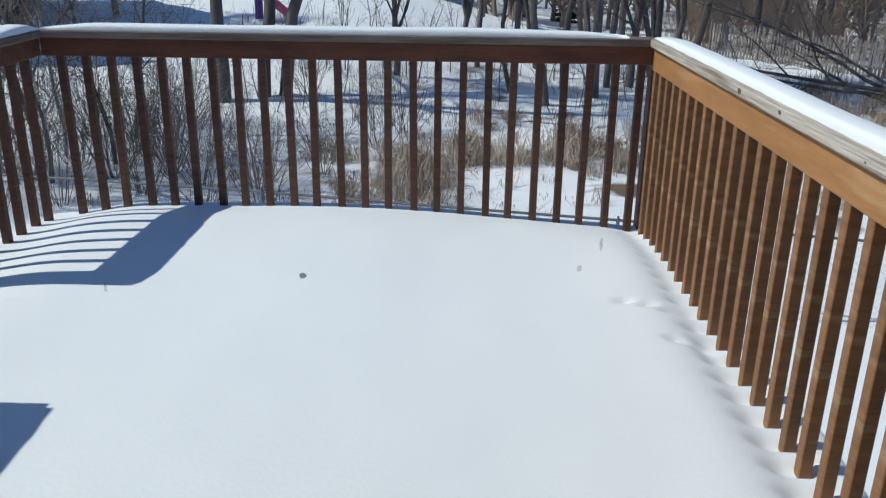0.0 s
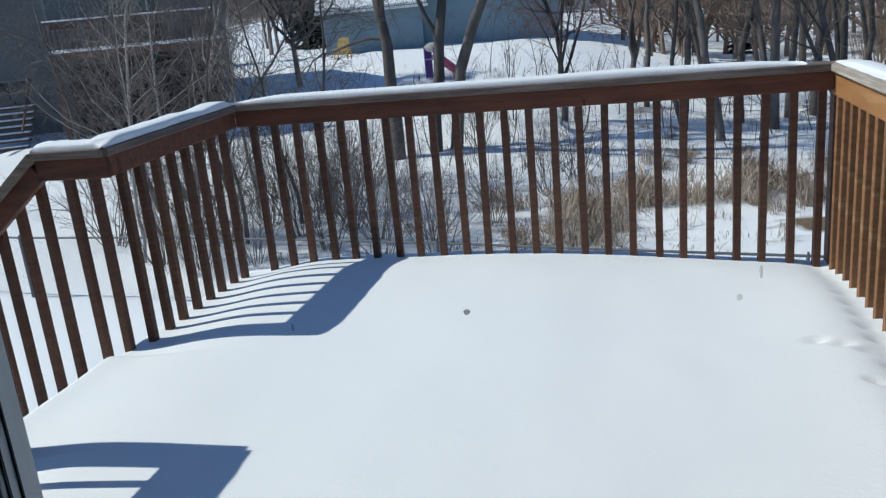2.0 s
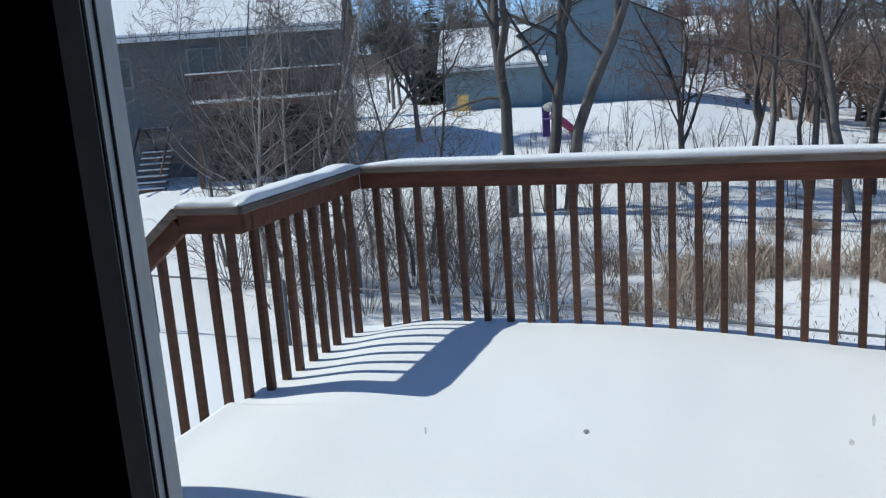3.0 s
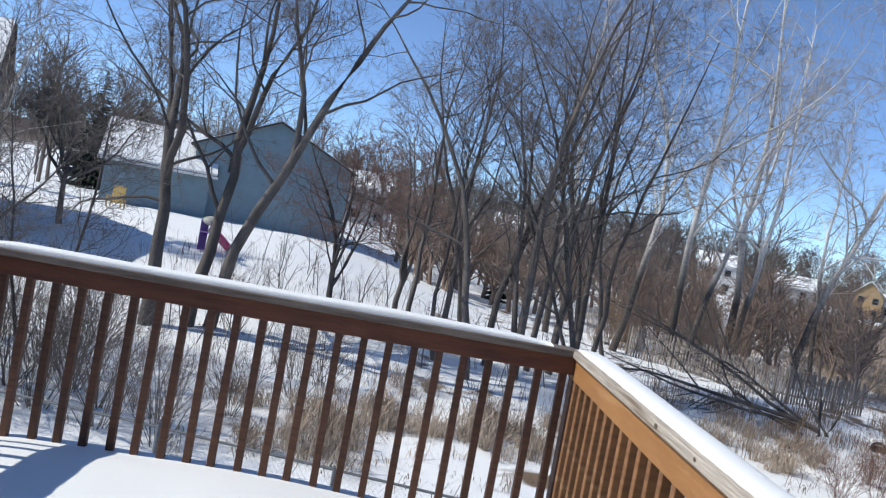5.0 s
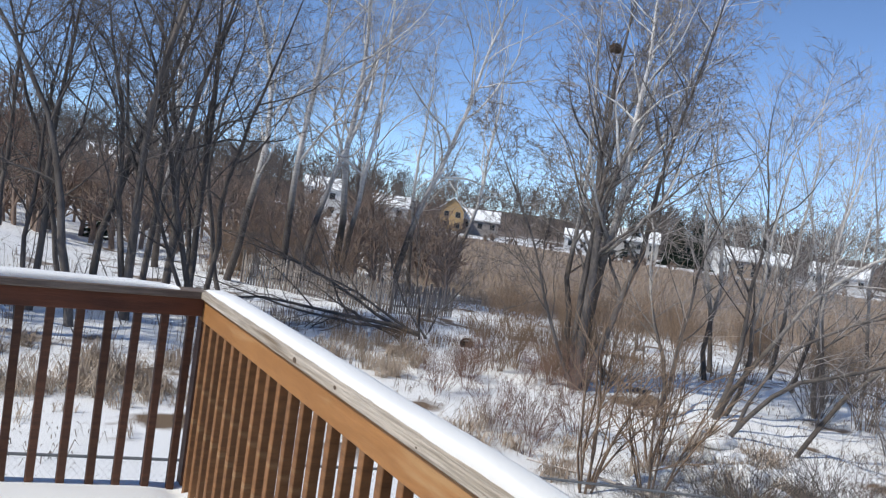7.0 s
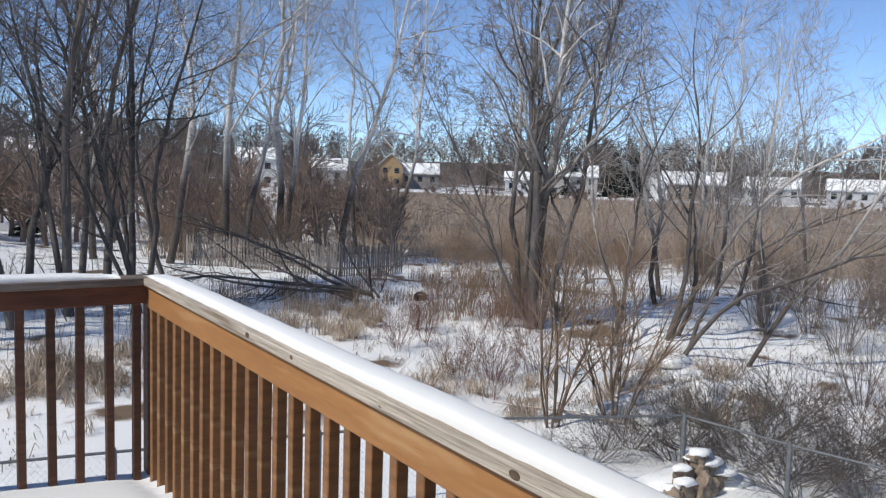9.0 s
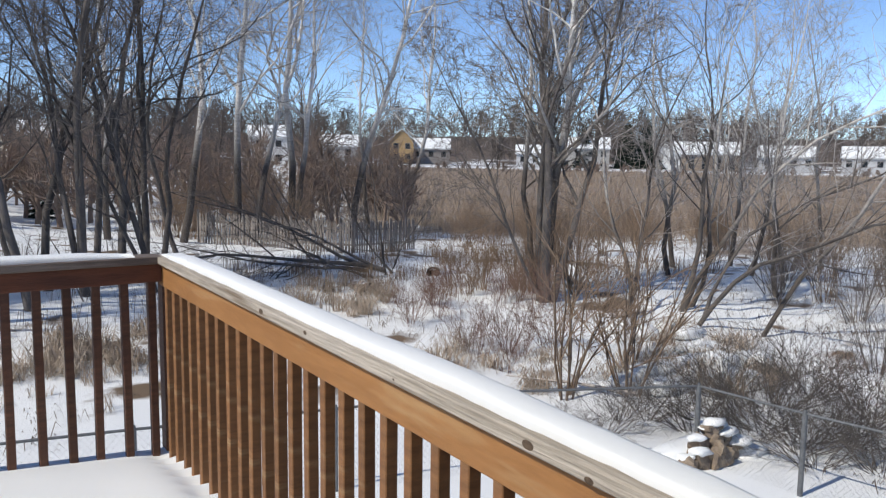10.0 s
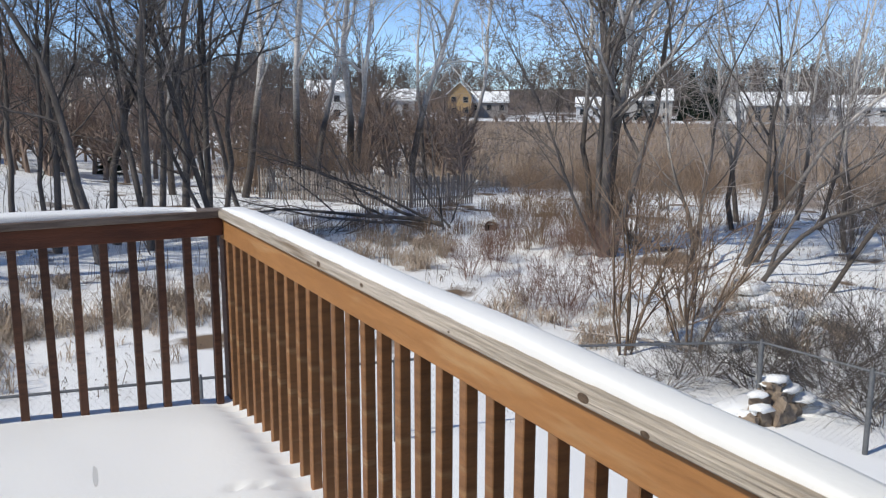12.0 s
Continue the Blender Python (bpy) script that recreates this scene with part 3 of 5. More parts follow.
OAK = dict(segs=[11, 8, 4, 2, 1], sides=[8, 5, 3, 3, 3], taper=[0.12, 0.14, 0.22, 0.45, 0.6], wander=[0.12, 0.21, 0.22, 0.24, 0.24],
           lift=[0.04, 0.06, 0.03, 0.0, 0.0], kids=[10, 7, 6, 4], first=[0.26, 0.2, 0.15, 0.15],
           angle=[(28, 68), (32, 72), (32, 72), (30, 70)], thin=[(0.28, 0.55), (0.35, 0.6), (0.4, 0.65), (0.5, 0.8)],
           short=[(0.35, 0.62), (0.35, 0.62), (0.4, 0.65), (0.4, 0.7)], least=0.0055)
POPLAR = dict(OAK, least=0.007, wander=[0.09, 0.17, 0.2, 0.22, 0.22], angle=[(22, 56), (28, 58), (30, 60), (30, 60)], lift=[0.02, 0.07, 0.05, 0.02, 0.0], kids=[17, 7, 5, 4], thin=[(0.38, 0.62), (0.38, 0.62), (0.4, 0.65), (0.5, 0.8)], short=[(0.24, 0.46), (0.35, 0.58), (0.4, 0.62), (0.4, 0.65)], first=[0.25, 0.15, 0.15, 0.15])
THIN = dict(OAK, segs=[9, 5, 2, 1], sides=[6, 4, 3, 3], taper=[0.12, 0.2, 0.4, 0.5], wander=[0.10, 0.19, 0.2, 0.2], lift=[0.025, 0.06, 0.02, 0.01], kids=[18, 8, 5], first=[0.2, 0.15, 0.15],
            angle=[(25, 55), (28, 58), (30, 60)], thin=[(0.25, 0.5), (0.4, 0.65), (0.5, 0.8)], short=[(0.24, 0.46), (0.38, 0.6), (0.4, 0.6)], least=0.0055)
SAPLING = dict(OAK, segs=[5, 3, 1], sides=[4, 3, 3], taper=[0.3, 0.4, 0.6], wander=[0.10, 0.18, 0.2], lift=[0.03, 0.05, 0.02], kids=[7, 3], first=[0.25, 0.2],
               angle=[(25, 55), (25, 60)], thin=[(0.45, 0.7), (0.5, 0.8)], short=[(0.25, 0.5), (0.3, 0.5)], least=0.005)
BUSH = dict(OAK, segs=[4, 2, 1], sides=[3, 3, 3], taper=[0.3, 0.4, 0.5], wander=[0.13, 0.18, 0.2], lift=[0.04, 0.05, 0.02], kids=[6, 4], first=[0.2, 0.2],
            angle=[(18, 50), (22, 60)], thin=[(0.45, 0.7), (0.5, 0.8)], short=[(0.35, 0.65), (0.35, 0.6)], least=0.003)
ARM = dict(OAK, segs=[10, 5, 2, 1], sides=[6, 4, 3, 3], taper=[0.12, 0.2, 0.4, 0.5], wander=[0.10, 0.15, 0.18, 0.2], lift=[0.015, 0.08, 0.04, 0.02], kids=[13, 7, 5], first=[0.2, 0.15, 0.15],
           angle=[(25, 60), (28, 58), (30, 60)], thin=[(0.3, 0.55), (0.4, 0.65), (0.5, 0.8)], short=[(0.25, 0.5), (0.38, 0.6), (0.4, 0.6)], least=0.0055)


def tubes_arrays(tubes):
    """Vertices and quads of many tubes at once, grouped by shape."""
    groups = {}
    for path, radii, sides in tubes:
        groups.setdefault((len(path), sides), []).append((path, radii))
    all_v, all_f, base = [], [], 0
    for (count, sides), items in groups.items():
        p = np.array([i[0] for i in items])
        r = np.array([i[1] for i in items])
        d = np.empty_like(p)
        d[:, 1:-1] = p[:, 2:] - p[:, :-2]
        d[:, 0], d[:, -1] = p[:, 1] - p[:, 0], p[:, -1] - p[:, -2]
        d /= np.linalg.norm(d, axis=2, keepdims=True) + 1e-9
        ref = np.where(np.abs(d[..., 2:3]) < 0.9, np.array((0.0, 0.0, 1.0)), np.array((1.0, 0.0, 0.0)))
        u = np.cross(d, ref)
        u /= np.linalg.norm(u, axis=2, keepdims=True) + 1e-9
        w = np.cross(d, u)
        a = np.arange(sides) * 2 * math.pi / sides
        v = p[:, :, None] + r[:, :, None, None] * (np.cos(a)[:, None] * u[:, :, None] + np.sin(a)[:, None] * w[:, :, None])
        n = len(items)
        ids = np.arange(n * count * sides).reshape(n, count, sides) + base
        nxt = np.roll(ids, -1, axis=2)
        f = np.stack([ids[:, :-1], nxt[:, :-1], nxt[:, 1:], ids[:, 1:]], -1).reshape(-1, 4)
        all_v.append(v.reshape(-1, 3))
        all_f.append(f)
        base += n * count * sides
    return np.concatenate(all_v), np.concatenate(all_f)


def quads_mesh(name, v, f, material):
    me = bpy.data.meshes.new(name)
    me.vertices.add(len(v))
    me.vertices.foreach_set("co", np.asarray(v, np.float32).ravel())
    me.loops.add(4 * len(f))
    me.loops.foreach_set("vertex_index", np.asarray(f, np.int32).ravel())
    me.polygons.add(len(f))
    me.polygons.foreach_set("loop_start", np.arange(0, 4 * len(f), 4, dtype=np.int32))
    me.polygons.foreach_set("use_smooth", np.ones(len(f), bool))
    me.materials.append(material)
    me.update(calc_edges=True)
    return me


def mesh_of(name, tubes, material):
    return quads_mesh(name, *tubes_arrays(tubes), material)


def plant(name, at, stems, style, bark, twig, label, category, group, seed, split=2):
    """A woody plant: stems are (offset, heading, length, radius); an offset that is a number is a fraction up the first stem. Limbs up to split are the trunk part, the rest the crown."""
    rng = np.random.default_rng(seed)
    out = [[] for _ in style["segs"]]
    for off, head, length, radius in stems:
        if isinstance(off, float):
            first = out[0][0][0]
            k = off * (len(first) - 1)
            i = int(k)
            off = first[i] + (first[i + 1] - first[i]) * (k - i)
        grow(rng, off, head, length, radius, 0, style, out)
    root = thing(name, at, label, category, group)
    low = [t for lv in out[:split] for t in lv]
    high = [t for lv in out[split:] for t in lv]
    for nm, tubes, m in (("trunk" if name != "shrub" else "stems", low, bark), ("crown" if name != "shrub" else "twigs", high, twig)):
        ob = new(nm, mesh_of(nm, tubes, m))
        ob.parent = root
    return root


def on_ground(x, y, sink=0.12):
    return (x, y, ground_z(x, y) - sink)


def one(h, r, lean=(0.0, 0.0)):
    return [((0, 0, 0), (lean[0], lean[1], 1), h, r)]


def build_trees():
    # two large dark trees on the bank and their leaning neighbour
    plant("tree", on_ground(-5.88, 21.55), [((0, 0, 0), (-0.02, 0, 1), 11.5, 0.20), (0.33, (0.12, 0.05, 1), 8.5, 0.12), (0.36, (-0.2, 0.05, 1), 7.5, 0.10)], OAK, BARK, TWIG, "tall bare grey tree forking above the snow bank", "tree", "bare trees", 11)
    plant("tree", on_ground(-4.96, 22.15), [((0, 0, 0), (0.03, 0, 1), 12.0, 0.19), (0.42, (0.34, 0, 1), 6.5, 0.10)], OAK, BARK, TWIG, "tall bare grey tree with a side fork", "tree", "bare trees", 12)
    plant("tree", on_ground(-4.44, 22.45), [((0, 0, 0), (-0.02, 0.02, 1), 13.0, 0.18), (0.4, (0.02, 0.1, 1), 6.5, 0.09)], OAK, BARK, TWIG, "bare grey tree leaning beside its neighbours", "tree", "bare trees", 13)
    # grove of dark stems on the slope behind the far railing
    grove = ((1.82, 24.54, 9.5, 0.12, 0.03), (2.71, 23.06, 10.0, 0.13, 0.02), (3.51, 25.69, 10.5, 0.13, -0.02), (4.30, 24.71, 11.0, 0.16, 0.05), (4.95, 26.43, 10.0, 0.12, 0.14),
             (5.81, 27.06, 11.0, 0.15, 0.30), (6.85, 28.39, 11.5, 0.14, 0.26), (7.79, 29.82, 10.0, 0.12, 0.10), (0.87, 27.52, 8.5, 0.10, -0.05), (6.24, 24.78, 9.5, 0.11, -0.10), (2.97, 29.07, 9.0, 0.1, 0.02), (8.92, 31.76, 9.5, 0.11, -0.06))
    for i, (x, y, h, r, lean) in enumerate(grove):
        h *= 1.25
        stems = one(h, r * 0.95, (lean - 0.12, 0.02))
        if i % 3 == 0:
            stems.append(((0, 0, 0), (lean - 0.25, 0.1, 1), h * 0.8, r * 0.7))
        if i in (5, 6):
            stems.append((0.3, (-0.05, 0, 1), h * 0.65, r * 0.6))
        plant("tree", on_ground(x, y), stems, OAK if i % 3 else THIN, BARK, TWIG, "slender dark bare tree in a snowy grove", "tree", "grove trees", 30 + i)
    # reddish small tree and thin saplings in the yard
    plant("tree", on_ground(-1.60, 25.18), [((0, 0, 0), (0.0, 0, 1), 5.8, 0.11), (0.2, (-0.35, 0.1, 1), 4.4, 0.06), (0.22, (0.4, 0.1, 1), 4.4, 0.06), (0.26, (0.1, -0.4, 1), 4.0, 0.05)], OAK, BARK, TWIG_RED, "small bare tree with dense reddish crown", "tree", "bare trees", 50)
    plant("tree", on_ground(0.44, 30.01), [((0, 0, 0), (0.05, 0, 1), 6.5, 0.11), (0.16, (0.4, 0.1, 1), 5.0, 0.07), (0.2, (-0.4, 0.1, 1), 5.0, 0.07)], OAK, BARK, TWIG_RED, "bare tree with dense reddish twigs", "tree", "bare trees", 51)
    plant("tree", on_ground(-12.34, 31.24), [((0, 0, 0), (0.02, 0, 1), 5.4, 0.13), (0.3, (0.9, 0.2, 1), 4.2, 0.07), (0.32, (-0.9, 0.0, 1), 4.2, 0.07), (0.38, (0.2, -0.9, 1), 3.8, 0.06), (0.34, (0.6, 0.1, 1), 4.0, 0.07), (0.36, (-0.6, -0.1, 1), 4.0, 0.07), (0.4, (0, -0.6, 1), 3.6, 0.06), (0.45, (1.2, 0.1, 0.9), 3.4, 0.05), (0.45, (-1.2, 0.1, 0.9), 3.4, 0.05)], OAK, BARK, TWIG, "small round-headed bare ornamental tree on the lawn", "tree", "bare trees", 52)
    # pale stems in front of the neighbouring house
    for i, (x, y, h, r, lx) in enumerate(((-8.30, 15.00, 6.5, 0.05, -0.16), (-7.82, 15.39, 7.0, 0.055, 0.10), (-7.22, 14.59, 6.0, 0.045, 0.22), (-9.29, 16.40, 7.5, 0.08, -0.10), (-8.78, 14.41, 6.2, 0.045, -0.35), (-6.66, 16.17, 6.2, 0.045, 0.05), (-10.16, 15.62, 7.0, 0.06, 0.12), (-10.77, 17.42, 7.5, 0.07, -0.2), (-9.81, 18.20, 7.0, 0.05, 0.25), (-8.04, 16.98, 6.5, 0.05, -0.05), (-11.54, 16.24, 6.5, 0.05, -0.1), (-7.09, 18.37, 7.0, 0.05, 0.15), (-8.96, 13.62, 5.2, 0.04, 0.3))):
        plant("tree", on_ground(x, y), one(h, r, (lx, 0.03)), THIN, BARK if i % 3 else PALE_TWIG, TWIG, "thin bare grey sapling before the grey house", "tree", "saplings", 60 + i)
    # knee-high to man-high saplings over the slope
    rng = random.Random(31)
    for i in range(46):
        x, y = rng.uniform(-5.5, 7), rng.uniform(20.5, 33)
        plant("tree", on_ground(x, y, 0.05), one(rng.uniform(1.1, 3.0), rng.uniform(0.012, 0.022), (rng.gauss(0, 0.15), 0.0)), SAPLING, BARK, TWIG, "thin bare sapling standing in the snow", "tree", "slope saplings", 400 + i, 1)
    # aspens behind the picket fence
    for i, (x, y, h, r, lean) in enumerate(((13.45, 38.42, 15.0, 0.20, -0.03), (14.05, 37.65, 13.0, 0.17, 0.14), (16.63, 39.56, 15.5, 0.22, -0.01), (16.93, 39.17, 13.0, 0.17, 0.16), (19.95, 38.92, 14.5, 0.19, 0.18), (10.57, 37.11, 13.5, 0.19, 0.05), (22.52, 41.83, 11.0, 0.13, -0.06), (25.42, 42.97, 12.0, 0.15, 0.10), (7.99, 40.21, 13.0, 0.17, 0.03))):
        plant("tree", on_ground(x, y), one(h * 1.35, r, (lean, 0.0)), POPLAR, ASPEN, PALE_TWIG, "tall bare aspen with pale upper bark", "tree", "aspens", 80 + i)
    # the big tree of many stems in the hollow
    plant("tree", on_ground(15.5, 18.0), [((0, 0, 0), (0.02, 0.0, 1), 13.0, 0.15), ((0.12, -0.1, 0.0), (0.08, -0.06, 1), 12.0, 0.11), ((-0.15, 0.1, 0.0), (-0.08, 0.05, 1), 11.5, 0.11), ((-0.1, -0.1, 0.0), (-0.45, 0.25, 1), 8.0, 0.06)], POPLAR, BARK, TWIG, "large bare tree of several dark stems", "tree", "bare trees", 100)
    plant("tree", on_ground(15.9, 18.7), [((0, 0, 0), (-0.04, 0.03, 1), 13.0, 0.14), ((0.1, 0.1, 0), (0.17, -0.08, 1), 13.0, 0.13), ((-0.1, 0.1, 0), (-0.14, 0.08, 1), 11.5, 0.10), ((0.1, 0, 0), (0.06, 0.05, 1), 13.0, 0.12)], POPLAR, ASPEN, PALE_TWIG, "clump of bare pale-barked stems in the hollow", "tree", "aspens", 101)
    # leaning stems
    lean = ((16.2, 15.5, (0.42, -0.22), 8.5, 0.10), (16.5, 15.9, (0.55, -0.25), 8.0, 0.09), (17.5, 14.8, (0.79, -0.43), 9.5, 0.13), (17.8, 15.1, (0.65, -0.38), 9.5, 0.13), (18.3, 15.2, (0.5, -0.26), 9.0, 0.12),
            (16.6, 13.6, (0.79, -0.43), 9.0, 0.10), (17.1, 13.8, (0.63, -0.35), 8.5, 0.09), (17.3, 12.2, (0.83, -0.33), 9.5, 0.10))
    for i, (x, y, l, h, r) in enumerate(lean):
        st = dict(ARM, lift=[0.035, 0.10, 0.06, 0.03], wander=[0.15, 0.17, 0.18, 0.2])
        plant("tree", on_ground(x, y), [((0, 0, 0), (l[0] * 0.6, l[1] * 0.6, 1.05), h, r * 0.65)], st, BIRCH if i in (0, 2, 4, 7) else BARK, PALE_TWIG if i % 2 else TWIG, "leaning bare birch rising from the snow", "tree", "leaning trees", 120 + i)
    for i, (x, y, h, r) in enumerate(((22.57, 19.72, 10.0, 0.10), (24.50, 21.22, 10.5, 0.10), (25.57, 18.55, 10.0, 0.09), (22.23, 15.19, 9.0, 0.08), (27.47, 20.93, 11.0, 0.1), (24.17, 16.30, 9.5, 0.08), (29.06, 18.10, 10.0, 0.09))):
        plant("tree", on_ground(x, y), one(h, r, (0.06 * math.sin(i * 2.1) + 0.05, 0.0)), THIN, BIRCH, PALE_TWIG, "slim upright bare birch", "tree", "birches", 140 + i)


def build_fallen():
    """Low limbs sprawling over the snow before the picket fence."""
    rng = np.random.default_rng(7)
    root = thing("fallen_tree", on_ground(13.72, 24.32, 0.0), "fallen tree with sprawling limbs on the snow", "tree")
    out = [[] for _ in ARM["segs"]]
    st = dict(ARM, lift=[0.01, 0.05, 0.05, 0.03])
    for off, head, ln, r in (((0, 0, 0.25), (-0.85, 0.40, 0.20), 9.0, 0.12), ((0, 0, 0.2), (-0.65, 0.65, 0.25), 8.5, 0.10), ((-0.5, 0.4, 0.2), (-0.95, 0.2, 0.10), 8.0, 0.09), ((0, 0.3, 0.2), (-0.8, 0.15, 0.32), 8.0, 0.08), ((0.3, 0, 0.1), (-0.5, 0.3, 0.5), 5.0, 0.06), ((0.2, 0.0, 0.1), (0.3, -0.1, 0.6), 3.4, 0.05), ((0.2, 0.3, 0.0), (-0.2, 0.3, 1), 4.8, 0.06), ((-0.8, 0, 0.1), (-0.9, -0.15, 0.25), 5.5, 0.06)):
        grow(rng, off, head, ln, r * 0.7, 0, st, out)
    for nm, tubes, m in (("limbs", out[0] + out[1], BARK), ("twigs", out[2] + out[3], TWIG)):
        ob = new(nm, mesh_of(nm, tubes, m))
        ob.parent = root


def build_shrubs():
    rng = random.Random(5)

    def stems(n, h, spread, r):
        res = []
        for _ in range(n):
            a = rng.uniform(0, 2 * math.pi)
            s = rng.uniform(0.1, spread)
            o = rng.uniform(0, 0.25)
            res.append(((o * math.cos(a), o * math.sin(a), 0), (s * math.cos(a), s * math.sin(a), 1), h * rng.uniform(0.6, 1.0), r * rng.uniform(0.7, 1.1)))
        return res

    protos = {}

    def shrub(kind, at, size=1.0):
        n, h, spread, r, twig, label = {
            "tall": (9, 3.4, 0.6, 0.024, TWIG_TAN, "tall bare many-stemmed shrub by the wire fence"),
            "red": (15, 1.3, 0.7, 0.007, TWIG_RED, "low shrub of thin reddish twigs"),
            "grey": (16, 2.0, 0.75, 0.012, TWIG, "tangled bare grey shrub"),
            "tan": (22, 1.9, 0.4, 0.010, TWIG_TAN, "upright thicket shrub of tan shoots"),
            "brush": (22, 1.8, 2.6, 0.011, BARK, "sprawling grey bramble on the snow")}[kind]
        k = (kind, len([p for p in protos if p[0] == kind]) if len([p for p in protos if p[0] == kind]) < 3 else rng.randrange(3))
        place = on_ground(at[0], at[1], 0.05)
        if k not in protos:
            protos[k] = plant("shrub", place, stems(n, h, spread, r), BUSH, TWIG_RED if kind == "red" else TWIG if kind in ("grey", "brush") else TWIG_TAN, twig, label, "shrub", kind + " shrubs", rng.randrange(9999), 1)
            protos[k].scale = (size, size, size)
        else:
            c = copy_thing(protos[k], pose(*place, 0, 0, rng.uniform(0, 360)))
            c.scale = (size, size, size)

    for x, y, s in ((9.75, 10.82, 1.15), (10.76, 10.19, 1.0), (12.10, 11.55, 0.9), (15.66, 18.26, 0.8), (16.99, 18.38, 0.9), (17.46, 19.20, 0.8)):
        shrub("tall", (x, y), s)
    for i in range(18):
        shrub("red", (rng.uniform(9.5, 15.5), rng.uniform(13.0, 19.5)), rng.uniform(0.7, 1.15))
    for x, y, s in ((-6.5, 17.0, 1.3), (-8.0, 18.4, 1.3), (-7.4, 16.2, 1.1), (-5.3, 15.5, 1.2), (-5.8, 16.6, 1.2), (-3.8, 22.6, 1.1), (-6.4, 19.8, 1.2), (-3.34, 14.47, 1.0), (-4.51, 14.77, 1.1), (-2.39, 15.57, 0.9), (-5.37, 14.17, 1.0), (-6.52, 13.39, 0.9), (-1.46, 17.78, 1.0), (-0.90, 19.19, 0.9), (-7.39, 12.90, 0.8), (3.19, 17.58, 0.55), (5.09, 19.74, 0.6), (7.58, 21.73, 0.8)):
        shrub("grey", (x, y), s)
    for i in range(48):
        x, y = rng.uniform(16, 36), rng.uniform(22, 36)
        if x > 19 + 0.35 * (y - 22):
            shrub("tan", (x, y), rng.uniform(0.8, 1.5))
    for i in range(8):
        shrub("tan", (rng.uniform(14.2, 18.4), rng.uniform(18.2, 22.5)), rng.uniform(0.8, 1.2))
    for i in range(16):
        shrub("tan", (rng.uniform(10, 17), rng.uniform(36, 44)), rng.uniform(1.0, 1.9))
    for i in range(7):
        shrub("grey", (rng.uniform(12.5, 17), rng.uniform(3.5, 9)), rng.uniform(0.6, 1.0))
    for i in range(20):
        shrub("grey", (rng.uniform(20, 32), rng.uniform(8, 18)), rng.uniform(0.8, 1.5))
    for i in range(10):
        shrub("tan", (rng.uniform(22, 34), rng.uniform(12, 20)), rng.uniform(0.9, 1.5))
    for x, y, s in ((10.19, 9.27, 0.8), (10.90, 8.73, 0.9), (11.23, 7.77, 0.9), (10.86, 6.96, 0.8), (11.86, 6.64, 0.9), (11.10, 5.81, 0.8), (12.20, 8.22, 1.0), (12.60, 5.71, 1.0), (9.70, 9.34, 0.6), (13.24, 7.12, 1.1), (13.77, 8.72, 1.0), (10.32, 8.40, 0.7), (10.54, 7.53, 0.8), (10.58, 6.46, 0.8), (11.54, 7.20, 0.9), (11.98, 8.99, 0.9), (11.33, 5.04, 0.8), (9.01, 9.00, 0.6), (8.22, 9.25, 0.55)):
        shrub("brush", (x, y), s)
    for i in range(9):
        shrub("red", (rng.uniform(13, 18.5), rng.uniform(4.0, 9.0)), rng.uniform(0.8, 1.3))
    for x, y, s in ((-7.61, 14.59, 1.3), (-8.99, 15.80, 1.5), (-10.35, 14.84, 1.3), (-8.38, 13.41, 1.1), (-6.26, 15.18, 1.2), (-4.10, 13.57, 1.0), (-3.03, 13.27, 0.9)):
        shrub("grey", (x, y), s)


build_trees()
build_fallen()
build_shrubs()


# ---------------------------------------------------------------- dry grass, reeds
def blades(name, clumps, material, label, category, seed):
    """clumps: (x, y, radius, height, count, droop). Bent two-piece blades."""
    rng = random.Random(seed)
    verts, faces = [], []
    for cx, cy, rad, h, count, droop in clumps:
        for _ in range(count):
            a, r = rng.uniform(0, 2 * math.pi), rad * math.sqrt(rng.random())
            x, y = cx + r * math.cos(a), cy + r * math.sin(a)
            z = ground_z(x, y) - 0.03
            b = rng.uniform(0, 2 * math.pi)
            hh = h * rng.uniform(0.45, 1.0)
            l = hh * droop * rng.uniform(0.2, 1.0)
            w = rng.uniform(0.004, 0.008)
            dx, dy = math.cos(b), math.sin(b)
            px, py = -dy * w, dx * w
            i = len(verts)
            verts += [(x - px, y - py, z), (x + px, y + py, z), (x + dx * l * 0.45 - px, y + dy * l * 0.45 - py, z + hh * 0.75), (x + dx * l * 0.45 + px, y + dy * l * 0.45 + py, z + hh * 0.75), (x + dx * l, y + dy * l, z + hh * (1 - 0.45 * droop))]
            faces += [(i, i + 1, i + 3, i + 2), (i + 2, i + 3, i + 4)]
    tagged(obj(name, verts, faces, material), label, category, kind="stuff")


